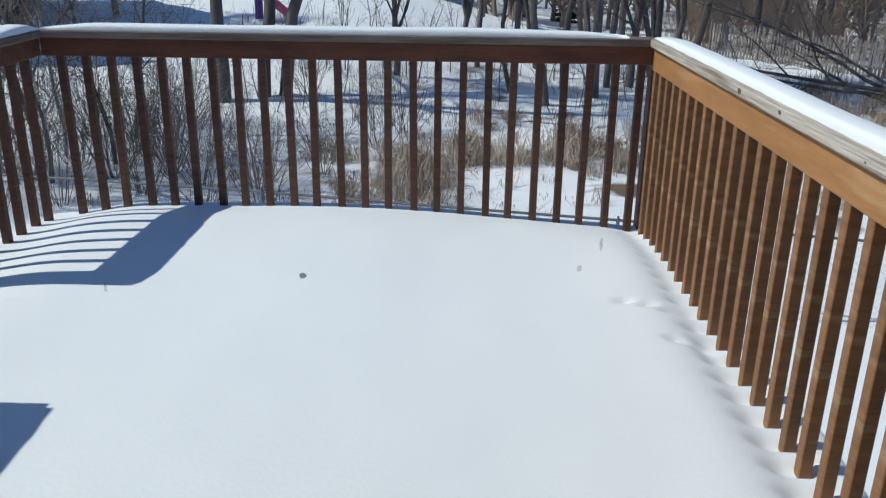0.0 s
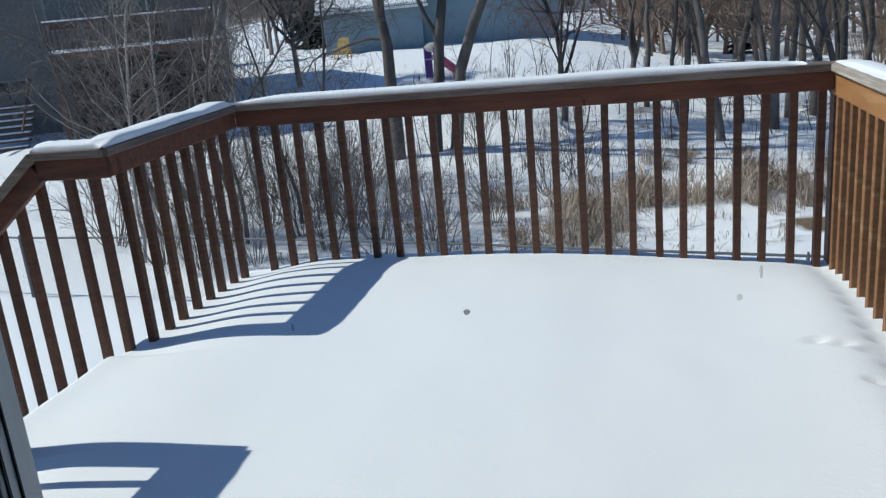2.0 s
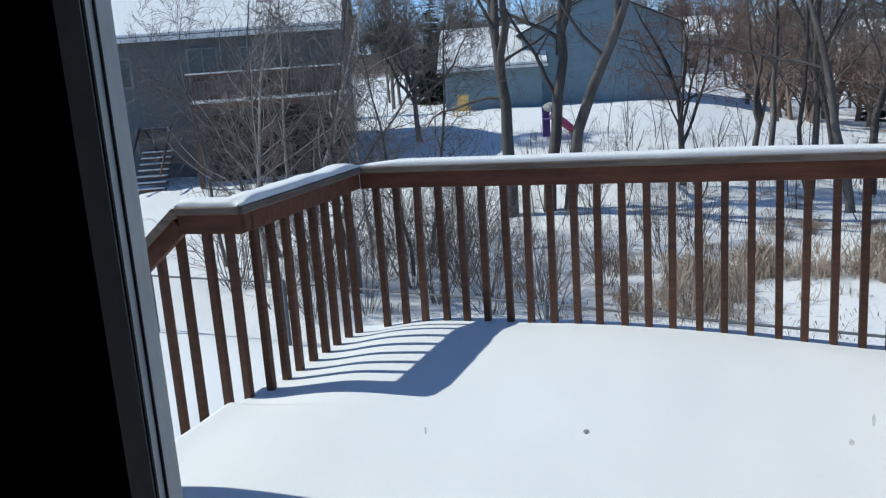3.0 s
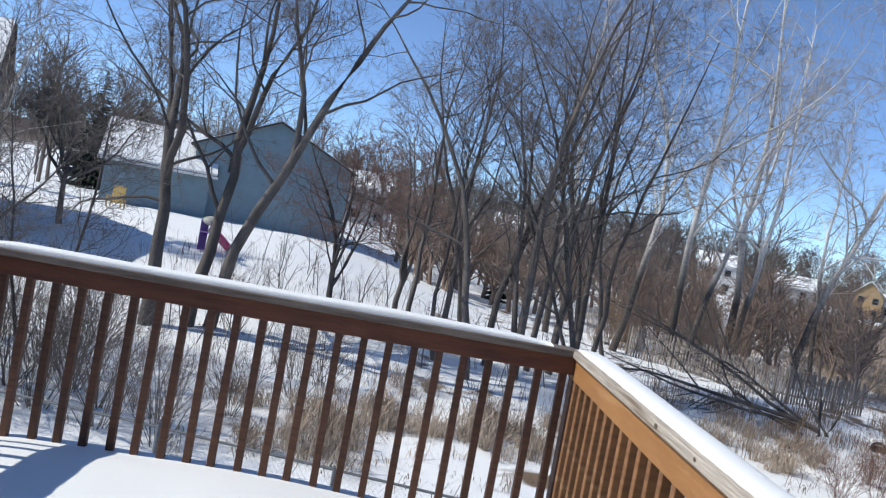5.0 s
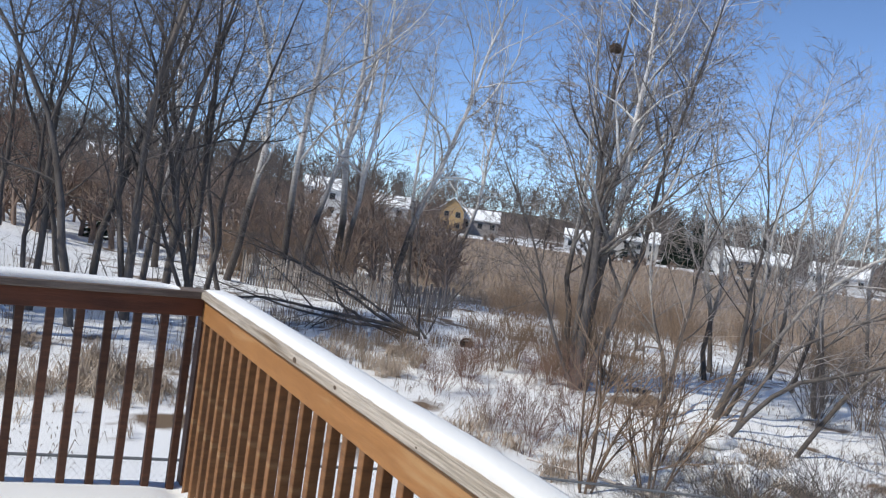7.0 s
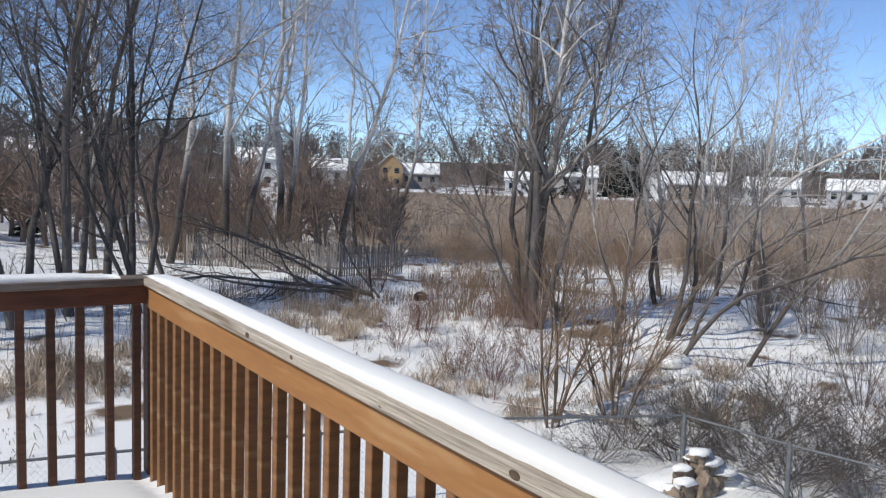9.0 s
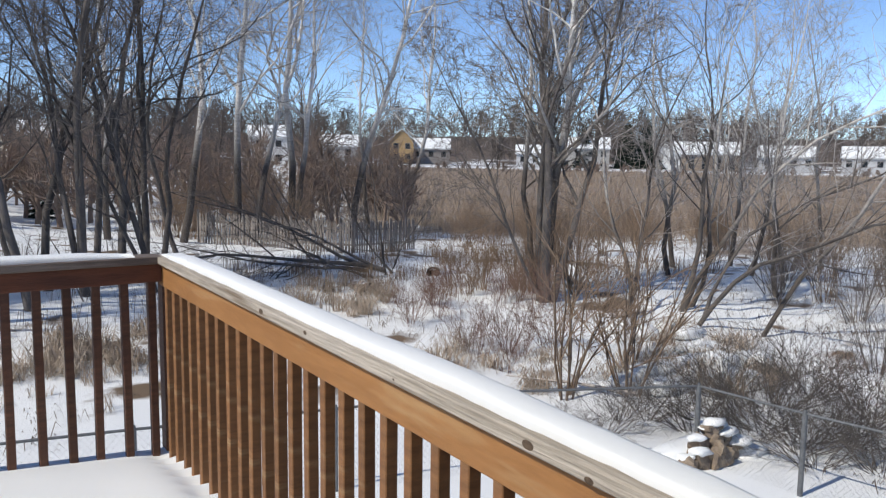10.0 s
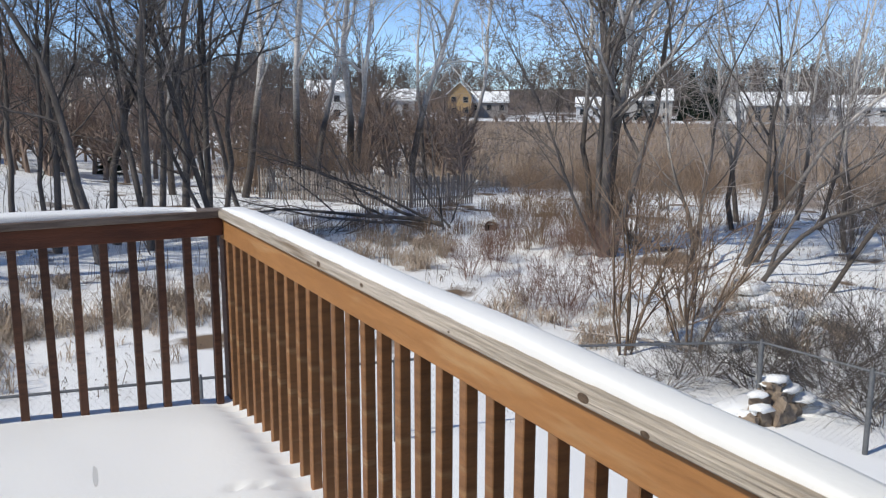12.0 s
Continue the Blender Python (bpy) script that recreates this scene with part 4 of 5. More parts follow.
def build_grass():
    rng = random.Random(21)
    near = []
    for x, y, n, s in ((-0.6, 15.6, 12, 0.9), (0.1, 16.8, 9, 0.8), (-1.0, 14.4, 7, 0.6), (0.5, 18.0, 5, 0.7), (2.2, 16.7, 7, 0.7), (3.4, 18.6, 7, 0.9), (3.8, 17.2, 9, 0.7), (2.7, 16.6, 7, 0.6), (-2.5, 17.2, 3, 0.6), (1.4, 20.8, 4, 0.8), (5.6, 16.2, 5, 1.0), (7.2, 14.4, 5, 0.9), (8.9, 13.6, 5, 0.7), (10.6, 22.0, 14, 1.3), (10.6, 19.6, 8, 0.9)):
        for _ in range(n):
            near.append((x + rng.gauss(0, s * 0.75), y + rng.gauss(0, s * 0.7), rng.uniform(0.12, 0.38), rng.uniform(0.35, 0.9), 70, rng.uniform(1.3, 2.3)))
    for _ in range(50):
        near.append((rng.uniform(-6, 9), rng.uniform(12.9, 19.5), 0.22, rng.uniform(0.2, 0.5), 18, 1.5))
    for x, y in ((13.9, 11.9), (13.6, 10.0), (14.9, 13.9), (13.0, 8.7), (14.4, 10.8), (13.1, 11.4), (12.4, 10.6), (15.2, 12.6), (11.6, 11.3), (10.3, 11.0), (10.2, 12.4), (14.6, 9.4)):
        for _ in range(2):
            near.append((x + rng.gauss(0, 0.5), y + rng.gauss(0, 0.5), 0.28, rng.uniform(0.4, 0.75), 80, 2.2))
    blades("dry_grass", near, GRASS, "tufts of dry tan grass poking through snow", "grass", 3)
    mid = []
    for _ in range(110):
        x, y = rng.uniform(9, 24), rng.uniform(19, 30)
        mid.append((x, y, rng.uniform(0.3, 0.7), rng.uniform(0.5, 1.0), 36, 0.4))
    blades("dry_weeds", mid, mat("brown weeds", (0.27, 0.19, 0.125), (0.19, 0.135, 0.095), 0.5, 0.9, bump=0, fine=0.3, bump_scale=3), "dry brown weeds and stalks in the hollow", "weeds", 4)
    bits = []
    for _ in range(620):
        x, y = rng.uniform(-9, 24), rng.uniform(12.8, 30)
        bits.append((x, y, 0.4, rng.uniform(0.12, 0.42), 6, rng.uniform(1.0, 2.2)))
    for _ in range(260):
        bits.append((rng.uniform(-9, 9), rng.uniform(17, 34), 0.5, rng.uniform(0.4, 0.9), 6, 0.8))
    for _ in range(200):
        bits.append((rng.uniform(10.4, 20), rng.uniform(3.5, 14), 0.4, rng.uniform(0.12, 0.4), 8, 2.0))
    blades("weed_stalks", bits, mat("grey-brown stalks", (0.22, 0.165, 0.125), (0.15, 0.115, 0.09), 0.5, 0.9, bump=0, fine=0.3, bump_scale=3), "thin dead stalks and litter across the snow", "weeds", 14)
    far = []
    while len(far) < 3600:
        a, d = radians(rng.uniform(22, 64)), 45 + 128 * rng.random() ** 1.3
        x, y = d * math.sin(a), d * math.cos(a)
        far.append((x, y, 1.3 + d * 0.012, rng.uniform(0.6, 1.05), 11, 0.25))
    # wider stalks read as the massed bed of reeds
    r2 = random.Random(9)
    verts, faces = [], []
    for cx, cy, rad, h, count, _ in far:
        d = math.hypot(cx, cy)
        for _ in range(count):
            x, y = cx + r2.gauss(0, rad), cy + r2.gauss(0, rad)
            z = ground_z(x, y) - 0.05
            w = 0.006 + 0.00035 * d
            hh = h * r2.uniform(0.5, 1.0)
            tx, ty = r2.gauss(0, 0.2), r2.gauss(0, 0.2)
            b = r2.uniform(0, math.pi)
            px, py = math.cos(b) * w, math.sin(b) * w
            i = len(verts)
            verts += [(x - px, y - py, z), (x + px, y + py, z), (x + tx, y + ty, z + hh)]
            faces.append((i, i + 1, i + 2))
    tagged(obj("marsh_reeds", verts, faces, REED), "wide bed of dry brown marsh reeds", "reeds", kind="stuff")


build_grass()


# ---------------------------------------------------------------- houses
def frame_of(origin, u):
    """A matrix whose x runs along u (level), y away from the viewer, z up."""
    u = Vector((u[0], u[1], 0)).normalized()
    v = Vector((-u.y, u.x, 0))
    return Matrix((u, v, Vector((0, 0, 1)))).transposed().to_4x4(), Vector(origin)


def lap_wall(width, height, depth, gable=0.0, gable_front=False, lap=0.16):
    """Closed body of lap siding: boards as real steps on the front, plain elsewhere."""
    bm = bmesh.new()
    bmesh.ops.create_cube(bm, size=1, matrix=Matrix.Translation((width / 2, depth / 2, height / 2)) @ Matrix.Diagonal((width, depth, height, 1)))
    rows = int((height + (gable if gable_front else 0)) / lap)
    for k in range(rows):
        z = k * lap
        w0, w1 = 0.0, width
        if z + lap > height:
            f = (z + lap - height) / gable
            w0, w1 = width / 2 * f, width - width / 2 * f
            if w1 - w0 < 0.1:
                continue
        vs = [bm.verts.new(p) for p in ((w0, -0.004, z + lap), (w1, -0.004, z + lap), (w1, -0.03, z), (w0, -0.03, z), (w0, 0, z), (w1, 0, z))]
        bm.faces.new((vs[0], vs[3], vs[2], vs[1]))
        bm.faces.new((vs[3], vs[4], vs[5], vs[2]))
    if gable:
        if gable_front:
            a = [bm.verts.new(p) for p in ((0, 0, height), (width, 0, height), (width / 2, 0, height + gable))]
            b = [bm.verts.new(p) for p in ((0, depth, height), (width, depth, height), (width / 2, depth, height + gable))]
        else:
            a = [bm.verts.new(p) for p in ((0, 0, height), (0, depth, height), (0, depth / 2, height + gable))]
            b = [bm.verts.new(p) for p in ((width, 0, height), (width, depth, height), (width, depth / 2, height + gable))]
        bm.faces.new(a)
        bm.faces.new(b)
        for i in range(3):
            bm.faces.new((a[i], a[(i + 1) % 3], b[(i + 1) % 3], b[i]))
    return bm


def slab_bm(a, b, c, d, thick):
    """A slab with the corners a b c d below and thick upwards."""
    bm = bmesh.new()
    low = [bm.verts.new(p) for p in (a, b, c, d)]
    top = [bm.verts.new((p[0], p[1], p[2] + thick)) for p in (a, b, c, d)]
    bm.faces.new(low[::-1])
    bm.faces.new(top)
    for i in range(4):
        bm.faces.new((low[i], low[(i + 1) % 4], top[(i + 1) % 4], top[i]))
    return bm


def roof_parts(house, width, depth, height, rise, front, over=0.35, snow=0.12):
    """Two roof slopes with snow; front: the gable faces the viewer."""
    if front:
        m = width / 2
        k = rise / m
        spans = (((-over, -over, height - over * k), (m, -over, height + rise), (m, depth + over, height + rise), (-over, depth + over, height - over * k)),
                 ((m, -over, height + rise), (width + over, -over, height - over * k), (width + over, depth + over, height - over * k), (m, depth + over, height + rise)))
    else:
        m = depth / 2
        k = rise / m
        spans = (((-over, -over, height - over * k), (width + over, -over, height - over * k), (width + over, m, height + rise), (-over, m, height + rise)),
                 ((-over, m, height + rise), (width + over, m, height + rise), (width + over, depth + over, height - over * k), (-over, depth + over, height - over * k)))
    for sp in spans:
        r = part("roof", slab_bm(*sp, 0.10), ROOF, house)
        up = [(p[0] * 0.985 + 0.0075 * width, p[1] * 0.985 + 0.0075 * depth, p[2] + 0.106) for p in sp]
        q = part("roof_snow", slab_bm(*up, snow), SNOW, house, "snow on roof")
        del r, q
    if not front:
        part("fascia_board", box_bm((width + 2 * over, 0.03, 0.16), (width / 2, -over - 0.02, height - over * k + 0.02)), WHITE_TRIM, house)


def window(house, x, z, w, h, y=-0.03, panes=2):
    win = part("window", box_bm((w + 0.12, 0.05, h + 0.12), (x, y - 0.01, z)), TRIM, house)
    for k in range(panes):
        pw = w / panes
        part("pane", box_bm((pw - 0.05, 0.03, h), (x - w / 2 + pw * (k + 0.5), y - 0.03, z)), DARK_GLASS, win, "dark window pane")


def place(house, origin, u):
    m, o = frame_of(origin, u)
    house.matrix_world = Matrix.Translation(o) @ m


def grey_neighbour():
    h = thing("house", (0, 0, 0), "grey sided two-storey house with snowy roof and deck", "house", "houses")
    wall = paint("grey lap siding", (0.115, 0.128, 0.136))
    # local x runs along the front from the far corner back towards the door
    W, D, H = 14.0, 9.0, 5.6
    part("wall", lap_wall(W, H, D, 2.2, False), wall, h)
    roof_parts(h, W, D, H, 2.2, False)
    for k in range(2):
        part("vent", box_bm((0.35, 0.35, 0.3), (W - 1.2 - k * 2.5, D / 2 - 1.4, H + 1.75)), ROOF, h, "dark roof vent")
    window(h, W - 2.6, 4.0, 1.7, 1.9, panes=2)
    window(h, W - 4.8, 4.45, 1.0, 1.1)
    window(h, W - 8.0, 4.35, 1.3, 0.95)
    window(h, W - 6.9, 1.9, 1.1, 0.9)
    window(h, W - 2.8, 1.1, 1.6, 1.8)
    place(h, (-26.5, 21.7, -1.95), (0.918, 0.396))
    d = thing("house_deck", (0, 0, 0), "dark brown raised deck with snowy white-capped railing", "deck")
    x0, x1, y0 = W - 4.9, W + 0.2, -2.4
    part("floor_boards", box_bm((x1 - x0, 2.36, 0.22), ((x0 + x1) / 2, y0 / 2 - 0.02, 3.02)), BROWN, d)
    part("floor_snow", box_bm((x1 - x0 + 0.1, 2.3, 0.10), ((x0 + x1) / 2, y0 / 2 - 0.06, 3.19), 0.03), SNOW, d, "snow on deck floor")
    part("top_rail", box_bm((x1 - x0, 0.12, 0.08), ((x0 + x1) / 2, y0, 4.05)), BROWN, d)
    part("rail_snow", box_bm((x1 - x0, 0.12, 0.05), ((x0 + x1) / 2, y0, 4.118)), SNOW, d, "snow on rail")
    for k in range(36):
        part("baluster", box_bm((0.045, 0.045, 0.78), (x0 + 0.05 + k * (x1 - x0 - 0.1) / 35, y0, 3.62)), BROWN, d)
    for xx in (x0 + 0.1, (x0 + x1) / 2, x1 - 0.1):
        part("post", box_bm((0.14, 0.14, 3.1), (xx, y0 + 0.1, 1.4)), BROWN, d)
    # Plain near-black sheet below the floor, set back from the posts.
    part("under_sheet", box_bm((x1 - x0 - 0.4, 0.05, 2.6), ((x0 + x1) / 2, -1.4, 1.4)), mat("near-black sheet", (0.03, 0.026, 0.024)), d, "near-black sheet below deck")
    place(d, (-26.5, 21.7, -1.95), (0.918, 0.396))
    st = thing("outdoor_stairs", (0, 0, 0), "dark outdoor stairs edged with snow", "stairs")
    for k in range(8):
        part("step", box_bm((1.1, 0.28, 0.05), (W - 6.7, -0.4 - k * 0.26, 1.5 - k * 0.19)), BROWN, st)
        part("step_snow", box_bm((1.05, 0.24, 0.05), (W - 6.7, -0.4 - k * 0.26, 1.552 - k * 0.19), 0.015), SNOW, st, "snow on step")
    for xx in (W - 7.25, W - 6.15):
        part("rail", span_bm((xx, -0.3, 2.4), (xx, -2.4, 0.9), 0.05, 0.08), BROWN, st)
    place(st, (-26.5, 21.7, -1.95), (0.918, 0.396))


def blue_house():
    blue = paint("blue-grey lap siding", (0.22, 0.31, 0.36))
    g = thing("garage", (0, 0, 0), "low blue-grey garage with snow-covered roof", "garage", "houses")
    part("wall", lap_wall(5.8, 2.8, 7.0, 2.1, False), blue, g)
    roof_parts(g, 5.8, 7.0, 2.8, 2.1, False, 0.4, 0.15)
    place(g, (-17.0, 47.6, -0.8), (0.96, 0.26))
    h = thing("house", (0, 0, 0), "blue-grey gabled house with snow-edged roof", "house", "houses")
    part("wall", lap_wall(9.2, 4.4, 11.0, 2.1, True), blue, h)
    roof_parts(h, 9.2, 11.0, 4.4, 2.1, True, 0.35, 0.05)
    window(h, 2.3, 3.55, 0.65, 1.05)
    place(h, (-12.6, 49.6, -0.75), (0.985, 0.17))


def far_house(x, y, w, d, hgt, rise, front, col, label, lift=0.0):
    h = thing("house", (0, 0, 0), label, "house", "far houses")
    part("wall", lap_wall(w, hgt, d, rise, front, 0.3), paint("far siding", col), h)
    roof_parts(h, w, d, hgt, rise, front, 0.4, 0.2)
    for k in range(max(2, int(w / 3))):
        window(h, (k + 0.5) * w / max(2, int(w / 3)), hgt - 1.4, 1.1, 1.2, panes=1)
        if hgt > 4:
            window(h, (k + 0.5) * w / max(2, int(w / 3)), 1.3, 1.2, 1.2, panes=1)
    u = Vector((y, -x)).normalized()
    place(h, (x - u.x * w / 2, y - u.y * w / 2, ground_z(x, y) - 0.3 + lift), (u.x, u.y))


def build_houses():
    grey_neighbour()
    blue_house()
    far_house(12.5, 164.6, 7, 9, 5.0, 2.4, True, (0.6, 0.52, 0.4), "cream gabled house beyond the slope", 0.4)
    far_house(20.5, 158.8, 6, 9, 5.4, 2.4, False, (0.62, 0.55, 0.44), "cream house with snow-covered roof", 0.8)
    far_house(36.8, 155.9, 8, 9, 5.0, 2.6, True, (0.55, 0.47, 0.38), "tan gabled house behind trees", 0.2)
    far_house(64.0, 163.0, 8, 9, 5.6, 2.2, False, (0.66, 0.64, 0.61), "white house with snowy roof beyond the trees", 0.4)
    far_house(81.6, 166.2, 8, 8, 4.2, 2.2, False, (0.42, 0.4, 0.38), "pale house beyond bare trees", 0.0)
    far_house(98.9, 168.3, 5.5, 9, 5.2, 2.4, True, (0.42, 0.28, 0.14), "yellow-ochre gabled house with snowy roof", 0.6)
    far_house(107.4, 168.9, 9, 8, 3.8, 2.2, False, (0.3, 0.27, 0.25), "dark beige house behind bare trees", 0.3)
    far_house(126.5, 155.1, 6, 8, 3.4, 1.8, False, (0.62, 0.62, 0.62), "small white house with snowy roof", 0.2)
    far_house(139.8, 150.2, 12, 9, 5.0, 2.4, False, (0.4, 0.38, 0.35), "grey split-level house with snowy roof", 0.2)
    far_house(153.1, 136.6, 7, 9, 3.6, 2.6, True, (0.68, 0.67, 0.64), "white gabled garage with snowy roof", 0.0)
    far_house(159.0, 129.7, 15, 9, 4.2, 2.6, False, (0.32, 0.25, 0.19), "brown house with partly bare roof", 0.0)
    far_house(165.5, 112.6, 12, 9, 3.8, 2.2, False, (0.55, 0.55, 0.55), "low white house across the marsh", 0.0)
    far_house(174.5, 98.1, 12, 9, 3.8, 2.2, False, (0.5, 0.5, 0.5), "low grey house across the marsh", 0.0)
    far_house(-7.0, 119.9, 10, 9, 5.0, 2.4, False, (0.46, 0.44, 0.42), "grey house up the slope", 0.5)

build_houses()


# ---------------------------------------------------------------- far woods and conifers
def build_far_woods():
    rng = np.random.default_rng(77)
    st = dict(OAK, segs=[4, 2, 1], sides=[3, 3, 3], taper=[0.3, 0.3, 0.5], wander=[0.06, 0.12, 0.15], lift=[0.03, 0.07, 0.04], kids=[15, 9], first=[0.15, 0.15],
              angle=[(25, 55), (30, 60)], thin=[(0.4, 0.6), (0.5, 0.7)], short=[(0.35, 0.6), (0.4, 0.7)], least=0.08)
    def wood(name, spots, hi, material, label, least):
        st["least"] = least
        out = [[], [], []]
        for x, y in spots:
            grow(rng, (x, y, ground_z(x, y) - 0.2), (rng.normal(0, 0.05), rng.normal(0, 0.05), 1), rng.uniform(*hi), rng.uniform(0.12, 0.2), 0, st, out)
        ob = new(name, mesh_of(name, out[0] + out[1] + out[2], material))
        tagged(ob, label, "woods", kind="stuff")
    def ring(n, a0, a1, d0, d1):
        res = []
        while len(res) < n:
            a, d = radians(rng.uniform(a0, a1)), rng.uniform(d0, d1)
            x, y = d * math.sin(a), d * math.cos(a)
            if -18 < x < 0 and 44 < y < 64:
                continue
            res.append((x, y))
        return res
    grey = mat("distant grey-brown wood", (0.20, 0.165, 0.145), (0.15, 0.125, 0.11), 0.05, 0.95, bump=0, fine=0.25, bump_scale=0.4)
    red = mat("distant reddish wood", (0.30, 0.225, 0.18), (0.22, 0.165, 0.135), 0.05, 0.95, bump=0, fine=0.25, bump_scale=0.4)
    wood("far_woods", ring(640, -40, 74, 240, 370), (9, 14), grey, "bare grey woods along the horizon", 0.07)
    wood("garden_woods", ring(150, -35, 64, 215, 250), (5, 9), grey, "bare trees among the far houses", 0.05)
    wood("slope_woods", ring(70, -34, 24, 62, 105), (7, 11), grey, "bare woods up the slope behind the blue house", 0.024)
    wood("thicket", ring(120, 0, 31, 44, 75), (2.6, 5.5), red, "bare reddish thicket below the slope", 0.018)
    wood("marsh_edge_brush", ring(150, 8, 66, 162, 178), (0.8, 1.7), red, "low bare brush along the marsh edge", 0.04)


def conifer(at, height, radius, label, snowy=False):
    rng = random.Random(int(at[0] * 13 + at[1] * 7))
    root = thing("conifer", at, label, "tree", "conifers")
    verts, faces = [], []
    tube(verts, faces, [np.array((0, 0, 0.0)), np.array((0, 0, height * 0.5)), np.array((0, 0, height))], [height * 0.025, height * 0.015, 0.01], 6)
    obj("trunk", verts, faces, BARK, root)
    verts, faces, sv, sf = [], [], [], []
    layers = int(height * 4.5)
    for k in range(layers):
        f = k / layers
        z = height * (0.08 + 0.92 * f)
        rr = radius * (1 - f) ** 0.85
        for _ in range(max(5, int(12 * (1 - f)))):
            a = rng.uniform(0, 2 * math.pi)
            ln = rr * rng.uniform(0.7, 1.1) + 0.05
            w = ln * 0.20 + 0.05
            dx, dy = math.cos(a), math.sin(a)
            tip = -0.18 * ln + rng.uniform(-0.1, 0.1)
            for side in (-1, 1, 0):
                b = a + side * 0.35
                ex, ey = math.cos(b), math.sin(b)
                i = len(verts)
                l2 = ln * (1 if side == 0 else 0.75)
                verts += [(0, 0, z), (ex * l2 * 0.5 - ey * w * 0.4, ey * l2 * 0.5 + ex * w * 0.4, z + tip * 0.5), (ex * l2, ey * l2, z + tip), (ex * l2 * 0.5 + ey * w * 0.4, ey * l2 * 0.5 - ex * w * 0.4, z + tip * 0.5 - 0.04), (ex * l2 * 0.55, ey * l2 * 0.55, z + tip * 0.5 - w * 0.6)]
                faces += [(i, i + 1, i + 2, i + 3), (i + 1, i + 4, i + 2), (i + 3, i + 2, i + 4)]
            if snowy and rng.random() < 0.3:
                i = len(sv)
                sv += [(dx * ln * 0.3 - dy * w * 0.4, dy * ln * 0.3 + dx * w * 0.4, z + tip * 0.3 + 0.06), (dx * ln * 0.95, dy * ln * 0.95, z + tip + 0.03), (dx * ln * 0.3 + dy * w * 0.4, dy * ln * 0.3 - dx * w * 0.4, z + tip * 0.3 + 0.06)]
                sf.append((i, i + 1, i + 2))
    obj("crown", verts, faces, CONIFER, root, "dark green needle boughs")
    if sv:
        obj("bough_snow", sv, sf, SNOW, root, "snow on boughs")


def build_conifers():
    for x, y, h, r, sn in ((-26.4, 46.0, 10.5, 2.6, False), (-23.4, 63.0, 9.0, 2.5, False), (-21.0, 65.0, 8.0, 2.3, False), (6.82, 52.17, 3.4, 1.1, True), (148.0, 144.0, 12.5, 5.0, False), (151.5, 141.0, 13.5, 5.5, False), (141.0, 152.0, 12.0, 4.2, False), (153.0, 139.0, 6.5, 3.0, True)):
        conifer((x, y, ground_z(x, y) - 0.1), h, r, "dark green spruce dusted with snow" if sn else "dark green conifer behind bare trees", sn)


build_far_woods()
build_conifers()


# ---------------------------------------------------------------- fences
def wire_fence(points, mesh_from=0):
    f = thing("chain_link_fence", (0, 0, 0), "low galvanised chain-link fence in the snow", "fence")
    verts, faces = [], []
    H = 1.08
    for n, (a, b) in enumerate(zip(points, points[1:])):
        a, b = Vector((*a, 0)), Vector((*b, 0))
        L = (b - a).length
        posts = max(1, round(L / 2.6))
        for k in range(posts + (1 if n == len(points) - 2 else 0)):
            p = a.lerp(b, k / posts)
            z = ground_z(p.x, p.y)
            v, q = [], []
            r = 0.035 if k == 0 else 0.022
            tube(v, q, [np.array((p.x, p.y, z - 0.2)), np.array((p.x, p.y, z + H)), np.array((p.x, p.y, z + H + 0.05))], [r, r, r * 0.5], 8)
            obj("post", v, q, METAL, f, smooth=True)
            p2 = a.lerp(b, min(1.0, (k + 1) / posts))
            if k < posts:
                v, q = [], []
                tube(v, q, [np.array((p.x, p.y, z + H)), np.array((p2.x, p2.y, ground_z(p2.x, p2.y) + H))], [0.018, 0.018], 6)
                obj("top_rail", v, q, METAL, f, smooth=True)
        if n >= mesh_from:
            u = (b - a).normalized()
            steps = int(L / 0.075)
            for k in range(steps):
                s0 = k * 0.075
                for sgn in (1, -1):
                    s1 = s0 + sgn * H * 0.85
                    lo, hi = 0.0, H
                    if s1 < 0:
                        hi = H * s0 / (s0 - s1)
                        s1 = 0
                    if s1 > L:
                        hi = H * (L - s0) / (s1 - s0)
                        s1 = L
                    p, q = a + u * s0, a + u * s1
                    g0, g1 = ground_z(p.x, p.y), ground_z(q.x, q.y)
                    i = len(verts)
                    w = 0.0012
                    verts += [(p.x - u.x * w, p.y - u.y * w, g0 + lo), (p.x + u.x * w, p.y + u.y * w, g0 + lo), (q.x + u.x * w, q.y + u.y * w, g1 + hi), (q.x - u.x * w, q.y - u.y * w, g1 + hi)]
                    faces.append((i, i + 1, i + 2, i + 3))
    tagged(obj("wire_mesh", verts, faces, METAL, f, "thin woven wire"), kind="stuff")


